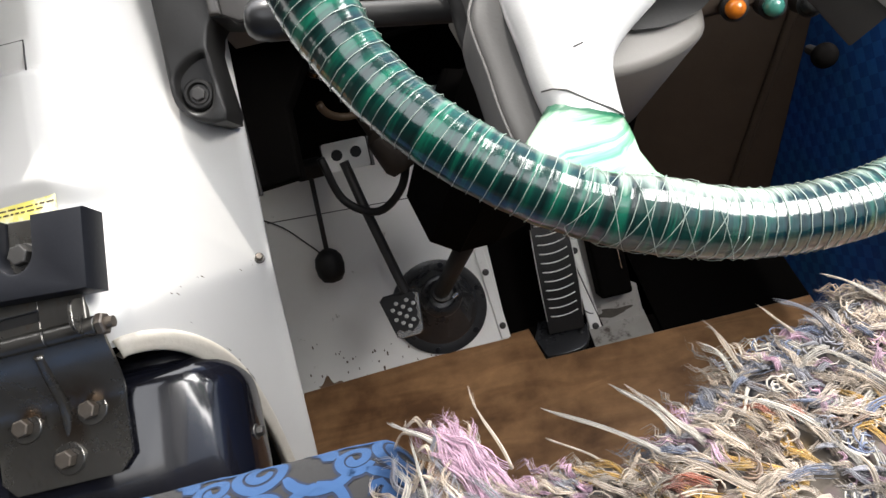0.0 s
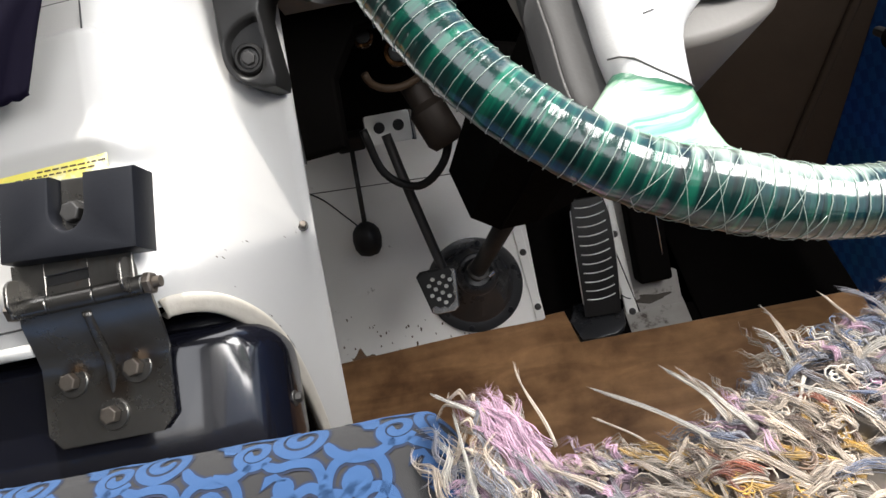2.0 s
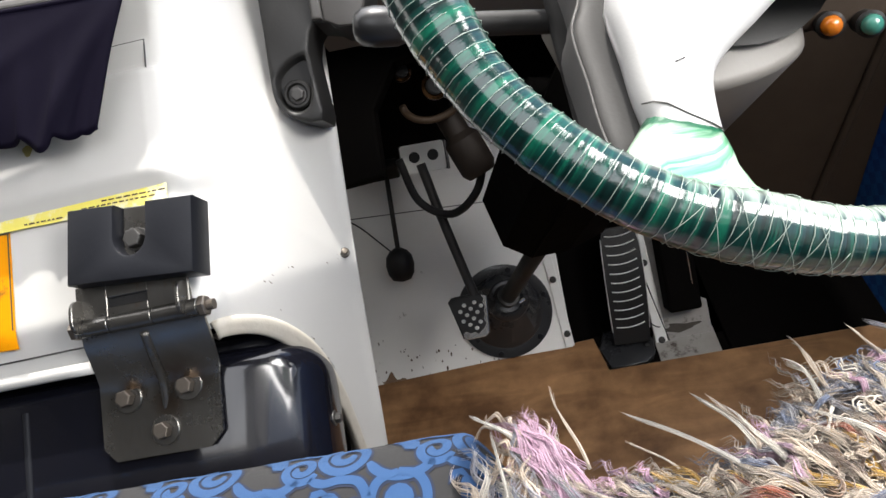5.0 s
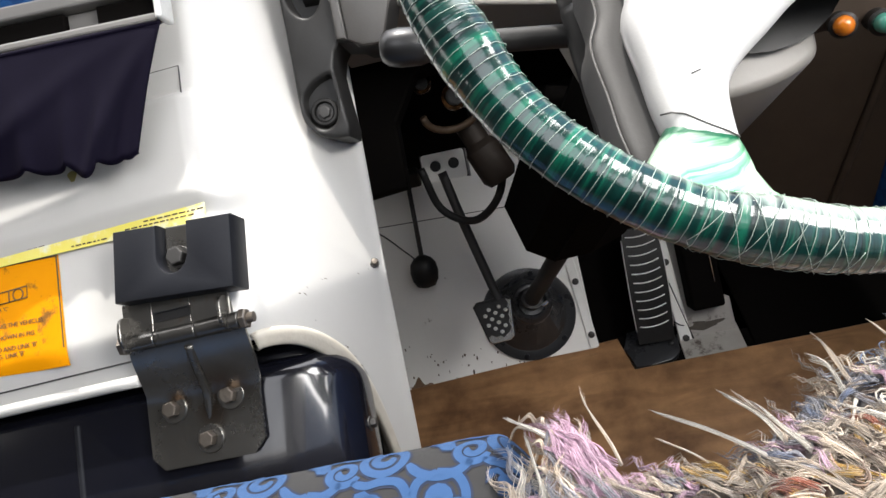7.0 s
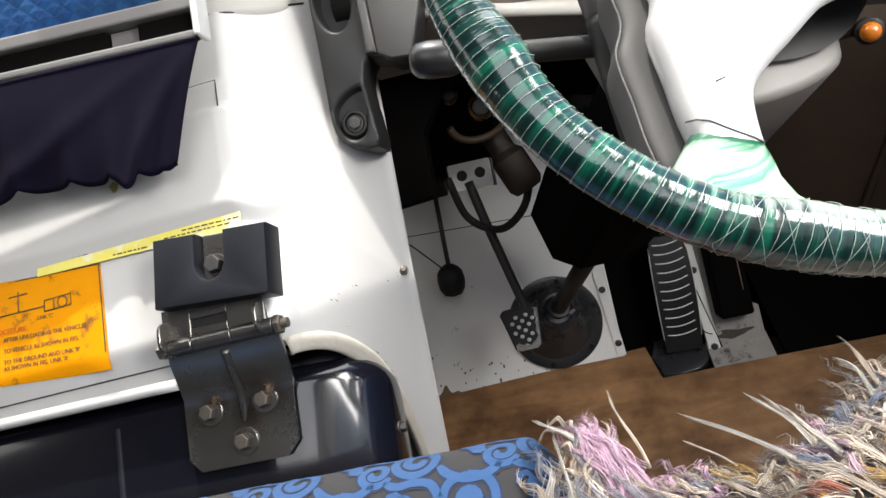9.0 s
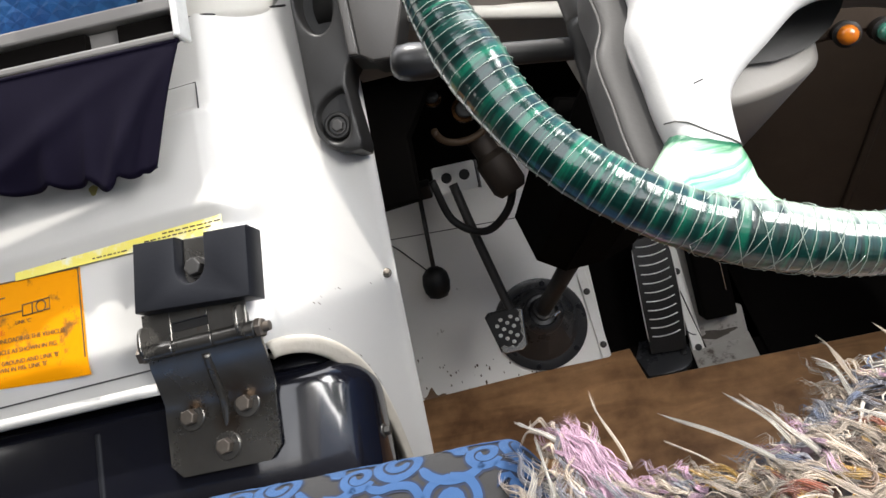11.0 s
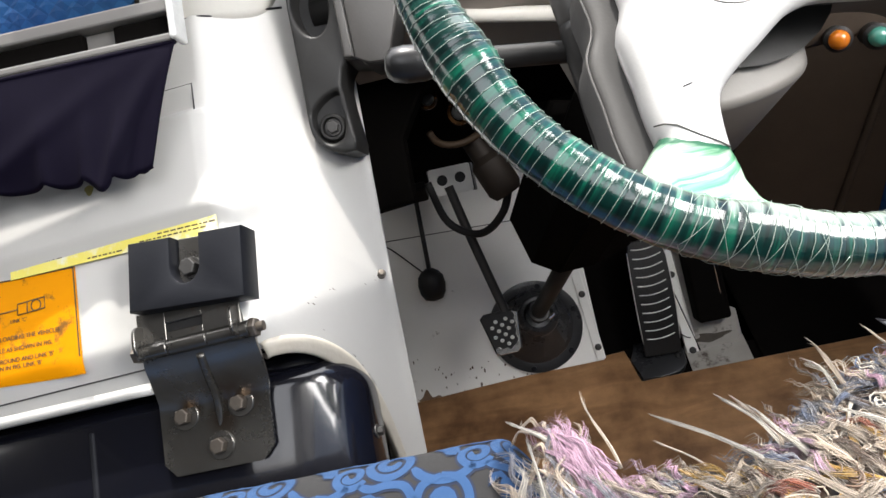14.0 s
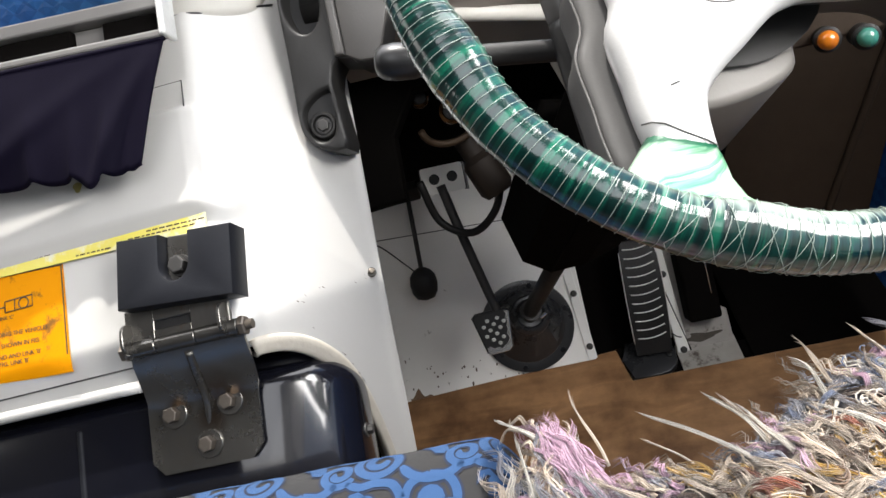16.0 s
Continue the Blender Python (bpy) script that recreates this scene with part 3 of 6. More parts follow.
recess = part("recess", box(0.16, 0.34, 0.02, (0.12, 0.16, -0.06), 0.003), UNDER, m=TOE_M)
tagged(recess, "back of the accelerator recess, black for the shade in it", "recess", kind="structure")
slab("wall_front", 3.0, 0.05, 1.0, (-0.75, 1.46, 0.45), DARK_GREY, "dark front wall under the windscreen")
slab("wall_right_low", 0.05, 3.6, 0.85, (0.68, -0.4, 0.425), BROWN_PANEL, "brown cab side wall below the window")
slab("wall_right_high", 0.05, 3.0, 0.40, (0.68, -0.7, 1.94), CREAM_WALL, "cream cab side wall above the window")
slab("wall_right_post", 0.05, 0.07, 1.23, (0.68, 1.40, 1.565), CREAM_WALL, "cream front window post")
slab("wall_right_rear", 0.05, 1.5, 1.23, (0.68, -1.45, 1.565), CABIN, "grey-brown wall behind the window")
# Two unseen blocks, added and shaped to cast the cover's shadow edge.
fascia = part("wall_fascia", prism([(-1.70, 0.915), (-0.18, 0.915), (-0.235, 1.08), (-1.70, 1.085)], -1.42, -0.76, 0.006, 2), DARK_GREY, m=pose(0, 0, 0, 90))
tagged(fascia, "unseen dark block that keeps the sun off the upper cover", "fascia", kind="structure")
slab("wall_fascia", 0.64, 0.30, 0.06, (0.122, 0.915, 0.885), DARK_GREY, "unseen dark slab that trims the sun on the cover's right", 0.01)
slab("wall_left", 0.05, 3.8, 2.35, (-1.78, -0.4, 1.15), CABIN, "grey-brown far side wall")
slab("wall_rear", 3.0, 0.05, 2.35, (-0.75, -2.25, 1.15), CABIN, "grey-brown rear partition")
# The gap in the roof is made up, to match the overhead fill.
roof = bmesh.new()
for x0, x1, y0, y1 in ((-2.25, 0.75, -2.30, -0.85), (-2.25, 0.75, 0.25, 0.85), (-2.25, -0.70, -0.85, 0.25), (0.45, 0.75, -0.85, 0.25)):
    bmesh.ops.create_cube(roof, size=1, matrix=Matrix.Translation(((x0 + x1) / 2, (y0 + y1) / 2, 2.1)) @ Matrix.Diagonal((x1 - x0, y1 - y0, 0.05, 1)))
tagged(part("ceiling", roof, CABIN), "grey-brown cab ceiling with an added opening for the overhead fill", "ceiling", kind="structure")
# Closes the corner in black where deep shade lies.
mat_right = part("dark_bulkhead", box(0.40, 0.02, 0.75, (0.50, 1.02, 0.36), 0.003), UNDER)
tagged(mat_right, "added bulkhead in the far footwell corner, black for its deep shade", "bulkhead", kind="structure")

# ---- engine cover ----
A_O = Vector((-0.331, 0.442, 0.718))
A_N = Vector((-0.026, -0.549, 0.836)).normalized()
A_U = (Vector((1, 0, 0)) - A_N * A_N.x).normalized()
A_V = A_N.cross(A_U)
A_M = Matrix(((A_U.x, A_V.x, A_N.x, A_O.x), (A_U.y, A_V.y, A_N.y, A_O.y), (A_U.z, A_V.z, A_N.z, A_O.z), (0, 0, 0, 1)))
EDGE_X = -0.178


def round_rect(x, y, x0, y0, x1, y1, r):
    """Signed distance to a rounded rectangle, negative inside."""
    dx, dy = abs(x - (x0 + x1) / 2) - (x1 - x0) / 2 + r, abs(y - (y0 + y1) / 2) - (y1 - y0) / 2 + r
    return math.hypot(max(dx, 0), max(dy, 0)) + min(max(dx, dy), 0) - r


def cover_z(x, y):
    z = A_O.z - (A_N.x * (x - A_O.x) + A_N.y * (y - A_O.y)) / A_N.z
    z -= 0.15 * min(1.3, max(0, (x + 0.29) / 0.11)) ** 1.25
    crease = 0.40 + 0.09 * min(1, max(0, (x + 0.27) / 0.09))
    d = crease - y
    z -= 0.85 * (math.sqrt(d * d + 0.000003) + d) / 2
    # pressed pad on the slope, and the step of the upper sheet
    z += 0.009 * smoothstep(0.004, -0.008, round_rect(x, y, -0.75, 0.475, -0.257, 0.562, 0.028))
    z += 0.0015 * smoothstep(0.001, -0.001, round_rect(x, y, -0.75, 0.482, -0.296, 0.585, 0.002))
    return z


def cut_y(x):
    """The lower border of the cover, arched over the black housing and notched behind the latch."""
    if -0.368 < x < -0.294:
        return 0.398
    if x < -0.30:
        return 0.3775 - 0.006 * (x + 0.37)
    if x < -0.224:
        y = 0.385 + 0.026 * math.sin(math.pi / 2 * min(1, max(0, (x + 0.276) / 0.052)))
    else:
        t = min(1, (x + 0.224) / 0.034)
        y = 0.411 - 0.105 * (1 - math.sqrt(max(0, 1 - t ** 2.4)))
    return y + 0.09 * max(0, 0.40 + 0.09 * min(1, max(0, (x + 0.27) / 0.09)) - y)


def engine_cover():
    root = thing("engine_cover", "glossy white painted engine cover with pressed pad", "engine cover")
    xs = [-0.75 + 0.008 * i for i in range(42)] + [-0.414 + 0.0039 * i for i in range(60)]
    xs = [x for x in xs if x < EDGE_X - 0.001] + [EDGE_X]
    rows = 230
    verts, faces = [], []
    for x in xs:
        y0 = cut_y(x)
        for j in range(rows + 1):
            y = max(y0, 0.30 + 0.50 * j / rows)
            bend = 0.016 * min(1, max(0, (0.49 - y) / 0.12)) * smoothstep(-0.25, EDGE_X, x)
            verts.append((x - bend, y, cover_z(x, y)))
    k = rows + 1
    for i in range(len(xs) - 1):
        for j in range(rows):
            quad = (i * k + j, (i + 1) * k + j, (i + 1) * k + j + 1, i * k + j + 1)
            ring = [q for n, q in enumerate(quad) if verts[q] != verts[quad[n - 1]]]
            if len(ring) > 2:
                faces.append(tuple(ring))
    n = len(verts)
    # rounded right-hand edge turning down into the footwell wall
    last = (len(xs) - 1) * k
    for s, (dx, dz) in enumerate(((0.002, -0.001), (0.003, -0.004), (0.001, -0.012), (-0.06, -0.12), (-0.15, -0.56))):
        for j in range(k):
            vx, vy, vz = verts[last + j]
            verts.append((vx + dx, vy, max(vz + dz, -0.01)))
    prev = last
    for s in range(5):
        cur = n + s * k
        for j in range(rows):
            if verts[prev + j] != verts[prev + j + 1]:
                faces.append((prev + j, cur + j, cur + j + 1, prev + j + 1))
        prev = cur
    shell = part("shell", mesh_of("shell", verts, faces, WHITE), WHITE, root)
    # rolled lip along the lower border
    border = []
    for i in range(70):
        x = -0.274 + (EDGE_X - 0.006 + 0.274) * (i / 69) ** 0.8
        y = cut_y(x)
        bend = 0.016 * min(1, max(0, (0.49 - y) / 0.12)) * smoothstep(-0.25, EDGE_X, x)
        border.append(Vector((x - bend, y, cover_z(x, y))))
    verts, faces = [], []
    face_n = Vector((0.72, -0.58, 0.38)).normalized()
    section = ((-0.004, -0.002), (-0.0025, 0.0016), (0.0, 0.0028), (0.004, 0.0030), (0.0085, 0.0022), (0.0115, 0.0020), (0.0130, 0.0004), (0.0134, -0.004), (0.0120, -0.012))
    for i, p in enumerate(border):
        run = (border[min(69, i + 2)] - border[max(0, i - 2)]).normalized()
        inward = run.cross(face_n).normalized()
        narrow = 1 - 0.45 * smoothstep(0.62, 0.85, i / 69)
        verts += [p + inward * (q * narrow - 0.002) + face_n * h for q, h in section]
    k = len(section)
    for i in range(69):
        for j in range(k - 1):
            faces.append((i * k + j, i * k + j + 1, (i + 1) * k + j + 1, (i + 1) * k + j))
    rim = part("lip", mesh_of("lip", verts, faces, LIP_WHITE), LIP_WHITE, root, "rolled white lip with chipped paint")
    md = rim.modifiers.new("thick", "SOLIDIFY")
    md.thickness = 0.0015
    tube("lip", [(x, cut_y(min(x, -0.372)), cover_z(x, cut_y(min(x, -0.372))) - 0.002) for x in [-0.74 + 0.0213 * i for i in range(18)]], 0.0058, WHITE, root, "rolled white lip")
    # pressed line above the lip, a screw at the corner, a paint chip
    tube("seam", [(-0.74 + 0.01 * i, 0.3865, cover_z(-0.74 + 0.01 * i, 0.3865) + 0.0001) for i in range(38)], 0.0008, DARK_METAL, root)
    gap = smooth_path([(x, y, cover_z(x, y) + 0.0004) for x, y in ((-0.40, 0.640), (-0.302, 0.641), (-0.268, 0.653), (-0.240, 0.681), (-0.223, 0.700))], 6)
    tube("seam", gap, 0.0012, BLACK_RUBBER, shell, "dark gap along the upper edge")
    tube("seam", smooth_path([(-0.36, 0.586, cover_z(-0.36, 0.586)), (-0.32, 0.586, cover_z(-0.32, 0.586)), (-0.297, 0.585, cover_z(-0.297, 0.585)),
                              (-0.295, 0.558, cover_z(-0.295, 0.558))], 1), 0.0007, DARK_METAL, root)
    random.seed(8)
    fv, ff = [], []
    for i in range(16):
        x = random.uniform(-0.245, -0.186)
        y = 0.40 + 0.09 * min(1, max(0, (x + 0.27) / 0.09)) + random.gauss(0, 0.003) if i % 2 else cut_y(x) + random.uniform(0.001, 0.010)
        n, r = len(fv), random.uniform(0.0002, 0.0006)
        for q in range(6):
            a = q * math.pi / 3
            px, py = x + r * random.uniform(1.0, 2.6) * math.cos(a), y + r * random.uniform(0.5, 1.0) * math.sin(a)
            bend = 0.016 * min(1, max(0, (0.49 - py) / 0.12)) * smoothstep(-0.25, EDGE_X, px)
            fv.append((px - bend, py, cover_z(px, py) + 0.0008))
        ff.append(tuple(range(n, n + 6)))
    tagged(part("paint_fleck", mesh_of("paint_fleck", fv, ff, INK, False), INK, root, "dark chips in the paint"), kind="stuff")
    hex_bolt(root, along((-0.183, 0.492, cover_z(-0.183, 0.492) + 0.001), (-0.13, 0.44, 0.75)), 0.006, 0.004, 0.005)
    chip = prism([(0.004 * math.cos(a) * (1 + 0.3 * math.sin(3 * a)), 0.005 * math.sin(a)) for a in [0.5 * i for i in range(12)]], 0, 0.0006)
    part("paint_chip", chip, mat("olive_primer", (0.32, 0.27, 0.08), 0.6), root, m=Matrix.Translation((-0.404, 0.516, cover_z(-0.404, 0.516) + 0.0005)) @ pose(0, 0, 0, 33))
    return root


engine_cover()


def dash_skirt():
    """Pale upright panel that closes the cover's upper edge."""
    line = smooth_path([(x, y, cover_z(x, y) - 0.01) for x, y in ((-0.42, 0.637), (-0.36, 0.639), (-0.302, 0.643), (-0.268, 0.655), (-0.240, 0.683), (-0.224, 0.722))], 5)
    verts, faces = [], []
    for p in line:
        for t, dy in ((0.0, 0.0), (0.012, 0.001), (0.05, 0.010), (0.16, 0.030)):
            verts.append((p.x, p.y + dy, p.z + t))
    for i in range(len(line) - 1):
        for j in range(3):
            faces.append((i * 4 + j, i * 4 + j + 1, i * 4 + j + 5, i * 4 + j + 4))
    ob = part("dash_skirt", mesh_of("dash_skirt", verts, faces, CREAM_WALL), CREAM_WALL)
    md = ob.modifiers.new("thick", "SOLIDIFY")
    md.thickness = 0.004
    return tagged(ob, "pale upright dash panel behind the engine cover", "panel")


dash_skirt()


def black_housing():
    root = thing("engine_housing", "glossy black plastic engine housing under the white cover", "housing", A_M)
    bm = prism(rounded(-0.46, -0.225, 0.117, -0.092, 0.032, 8), -0.15, -0.038, 0.020, 6)
    for i in range(16):
        bmesh.ops.bisect_plane(bm, geom=bm.verts[:] + bm.edges[:] + bm.faces[:], plane_co=(0.0 + 0.0075 * i, 0, 0), plane_no=(1, 0, 0))
    for v in bm.verts:
        if v.co.z > -0.12:
            v.co.z -= 4.0 * max(0, v.co.x - 0.005) ** 2
    body = part("body", bm, BLACK_GLOSS, root)
    auto_smooth(body, 60)
    fl = prism(rounded(-0.46, -0.20, 0.108, -0.080, 0.034, 8), -0.15, -0.060, 0.008, 4)
    for i in range(16):
        bmesh.ops.bisect_plane(fl, geom=fl.verts[:] + fl.edges[:] + fl.faces[:], plane_co=(0.0 + 0.008 * i, 0, 0), plane_no=(1, 0, 0))
    for v in fl.verts:
        if v.co.z > -0.12:
            v.co.z -= 4.0 * max(0, v.co.x - 0.005) ** 2
    auto_smooth(part("flange", fl, BLACK_GLOSS, root, "lower gloss black flange"), 60)
    # Black block put in as the shadow below the cover's lip.
    part("gap_block", box(0.50, 0.09, 0.09, (-0.27, -0.070, -0.097), 0.004), UNDER, root, "added black block for the shadow gap under the lip of the cover")
    part("rib", box(0.006, 0.10, 0.004, (-0.128, -0.165, -0.0385), 0.0018), BLACK_PLASTIC, root)
    hex_bolt(root, pose(0.1155, -0.165, -0.110, 0, 90, 0), 0.008, 0.006, 0.007, DARK_METAL)
    return root


black_housing()


def cover_latch():
    root = thing("cover_latch", "hinged steel latch with black rubber block on the engine cover", "latch", A_M)
    tilt = pose(0.022, -0.0055, 0.0, 0, 0, -4.5)
    w, h = 0.0515, 0.0295
    notch = [(0.013, h), (0.013, 0.004)] + [(0.013 * math.cos(radians(-a)), 0.004 + 0.015 * math.sin(radians(-a))) for a in range(15, 180, 15)] + [(-0.013, 0.004), (-0.013, h)]
    outline = [(-w, -h), (w, -h), (w, h)] + notch + [(-w, h)]
    block = part("rubber_block", prism(outline, 0.001, 0.030, 0.0025, 2), BLACK_PLASTIC, root, "matt black block with a notch", m=tilt)
    auto_smooth(block)
    part("clip", box(0.025, 0.044, 0.003, (0.0, 0.008, 0.015), 0.001), STEEL, root, "dull steel clip in the notch", m=tilt)
    hex_bolt(root, tilt @ pose(0.0, 0.003, 0.0165), 0.0135, 0.008, 0.0095, DARK_METAL)
    # upper leaf with its slot
    leaf_y0, leaf_y1 = -0.062, -0.030
    for name, x0, x1, y0, y1 in (("leaf", -0.038, -0.012, leaf_y0, leaf_y1), ("leaf", 0.022, 0.056, leaf_y0, leaf_y1),
                                 ("leaf", -0.012, 0.022, -0.042, leaf_y1), ("leaf", -0.012, 0.022, leaf_y0, -0.050)):
        part(name, box(x1 - x0 + 0.0005, y1 - y0 + 0.0005, 0.003, ((x0 + x1) / 2, (y0 + y1) / 2, 0.010), 0.0006, 1), STEEL, root)
    part("slot", box(0.036, 0.010, 0.002, (0.005, -0.046, 0.0078)), BLACK_RUBBER, root, "dark slot")
    for x in (-0.034, 0.053):
        part("ear", prism(rounded(-0.011, -0.012, 0.011, 0.014, 0.009, 4), -0.0015, 0.0015, 0.0005, 1), STEEL, root, m=pose(x, -0.053, 0.014, 90, 0, 90) @ pose(0, 0, 0, 0, 0, 90))
    # barrel, pin and nuts
    for x0, x1 in ((-0.038, -0.012), (-0.0115, 0.0245), (0.025, 0.062)):
        b = part("knuckle", lathe([(0.0066, 0), (0.0072, 0.0006), (0.0072, x1 - x0 - 0.0006), (0.0066, x1 - x0)], 20, pose(x0, -0.062, 0.008, 0, 90, 0)), STEEL, root)
        auto_smooth(b)
    part("pin", lathe([(0.0042, 0), (0.0042, 0.120)], 14, pose(-0.046, -0.062, 0.008, 0, 90, 0)), BOLT, root)
    for x in (-0.0445, 0.0625):
        n6 = prism([(0.0085 * math.cos(radians(60 * i)), 0.0085 * math.sin(radians(60 * i))) for i in range(6)], 0, 0.006, 0.001, 1)
        part("nut", n6, BOLT, root, m=pose(x, -0.062, 0.008, 0, 90, 0))
    # lower plate: falls from the barrel, then lies on the housing
    prof = [(-0.062, 0.006), (-0.073, 0.000), (-0.084, -0.010), (-0.094, -0.020), (-0.104, -0.029), (-0.116, -0.0345), (-0.157, -0.0345), (-0.168, -0.0345)]
    half = [(-0.038, 0.064), (-0.041, 0.063), (-0.044, 0.061), (-0.047, 0.058), (-0.050, 0.055), (-0.0535, 0.051), (-0.0535, 0.050), (-0.043, 0.039)]
    bm = bmesh.new()
    prev = None
    for (v, nn), (l, r) in zip(prof, half):
        cur = [bm.verts.new((l + (r - l) * i / 8, v, nn)) for i in range(9)]
        if prev:
            for i in range(8):
                bm.faces.new((prev[i], prev[i + 1], cur[i + 1], cur[i]))
        prev = cur
    bmesh.ops.recalc_face_normals(bm, faces=bm.faces)
    bmesh.ops.solidify(bm, geom=list(bm.faces), thickness=0.003)
    plate = part("lower_plate", bm, PLATE, root, "dull steel plate with rusty stains")
    auto_smooth(plate, 30)
    tube("gusset", smooth_path([(0.012, -0.072, 0.003), (0.009, -0.088, -0.010), (0.005, -0.112, -0.029), (0.002, -0.137, -0.034)], 5),
         [0.004] * 12 + [0.0038, 0.003, 0.002, 0.001], STEEL, root)
    for x, y in ((-0.028, -0.119), (0.025, -0.117), (0.002, -0.149)):
        hex_bolt(root, pose(x, y, -0.0314), 0.0124, 0.008, 0.0122)
    return root


cover_latch()


def lettering(name, text, size, parent, m, material):
    cu = bpy.data.curves.new(name, "FONT")
    cu.body, cu.size, cu.extrude = text, size, 0.00012
    tmp = bpy.data.objects.new(name, cu)
    scene.collection.objects.link(tmp)
    dg = bpy.context.evaluated_depsgraph_get()
    me = bpy.data.meshes.new_from_object(tmp.evaluated_get(dg))
    bpy.data.objects.remove(tmp)
    me.materials.clear()
    me.materials.append(material)
    ob = new(name, me)
    ob.parent = parent
    ob.matrix_basis = m
    return ob


def orange_sticker():
    m = A_M @ pose(-0.160, -0.012, 0.0022, 0, 0, -2.5)
    root = thing("instruction_sticker", "worn orange instruction sticker with black drawing and text", "sticker", m)
    back = m.inverted()
    verts, faces, nu, nv = [], [], 24, 30
    for i in range(nu + 1):
        for j in range(nv + 1):
            t, q = i / nu, j / nv
            p = m @ Vector((-0.13 + (0.192 - 0.004 * q) * t, -0.047 + 0.093 * q, 0))
            curl = 0.0035 * smoothstep(0.80, 1.0, t) * smoothstep(0.16, 0.0, q)
            verts.append(back @ Vector((p.x, p.y - 0.4 * curl, cover_z(p.x, p.y) + 0.0010 + curl)))
    for i in range(nu):
        for j in range(nv):
            a = i * (nv + 1) + j
            faces.append((a, a + nv + 1, a + nv + 2, a + 1))
    paper = part("paper", mesh_of("paper", verts, faces, ORANGE_PAPER), ORANGE_PAPER, root)
    lift = verts[12 * (nv + 1) + 20].z
    m_ink = Matrix.Translation((0, 0, lift - 0.0005))
    for y, s in ((-0.0105, "AFTER UNLOADING THE VEHICLE)"), (-0.0205, "TO VEHICLE AS SHOWN IN FIG."), (-0.0305, "TO THE GROUND AND LINK 'B'"), (-0.0365, "AS SHOWN IN FIG. LINK 'B'")):
        lettering("lettering", s, 0.0056, paper, m_ink @ pose(-0.047, y, 0.0009), INK)
    lettering("lettering", "PROCEDURE:", 0.0066, paper, m_ink @ pose(-0.060, -0.003, 0.0009), mat("red_ink", (0.55, 0.08, 0.01), 0.6))
    lettering("lettering", "LINK 'C'", 0.0048, paper, m_ink @ pose(-0.010, 0.0045, 0.0009), INK)
    part("border", box(0.0012, 0.080, 0.0003, (0.0575, 0.004, 0.0008), 0, rot=(0, 0, 2.2)), INK, paper, m=m_ink)
    part("border", box(0.186, 0.0012, 0.0003, (-0.036, 0.0445, 0.0008)), INK, paper, m=m_ink)
    for pts in ([(-0.05, 0.014), (-0.002, 0.016)], [(-0.002, 0.011), (-0.002, 0.021), (0.026, 0.023), (0.026, 0.013), (-0.002, 0.011)],
                [(0.008, 0.011), (0.008, 0.022)], [(-0.03, 0.015), (-0.03, 0.034)], [(-0.04, 0.030), (-0.02, 0.031)]):
        tube("drawing_line", [(x, y, lift + 0.0004) for x, y in pts], 0.0006, INK, paper, seg=4)
    ring = [(0.017 + 0.005 * math.cos(a), 0.017 + 0.005 * math.sin(a), lift + 0.0004) for a in [0.4 * i for i in range(16)]]
    tube("drawing_line", ring, 0.0006, INK, paper, seg=4, closed=True)
    return root


orange_sticker()


def yellow_sticker():
    m = A_M @ pose(-0.045, 0.036, 0.0022, 0, 0, -1)
    root = thing("warning_sticker", "faded yellow warning strip with small dark print", "sticker", m)
    paper = part("paper", prism([(-0.12, -0.006), (0.087, -0.006), (0.087, 0.009), (-0.12, 0.007)], 0.0, 0.0006), YELLOW_PAPER, root)
    random.seed(5)
    for row, (x0, x1) in enumerate(((0.03, 0.082), (0.012, 0.075), (-0.04, -0.004), (-0.10, -0.07))):
        x = x0
        while x < x1:
            w = random.uniform(0.002, 0.006)
            part("print_bar", box(w, 0.0012, 0.0003, (x + w / 2, 0.004 - 0.0035 * (row % 3), 0.0008)), INK, paper)
            x += w + 0.0016
    return root


yellow_sticker()


# ---- quilted console with its cloth skirt, above the engine cover ----
def vinyl_uv(ob, ax, ay):
    me = ob.data
    uv = me.uv_layers.new(name="vinyl")
    for lp in me.loops:
        co = me.vertices[lp.vertex_index].co
        uv.data[lp.index].uv = (co[ax], co[ay])
    return ob


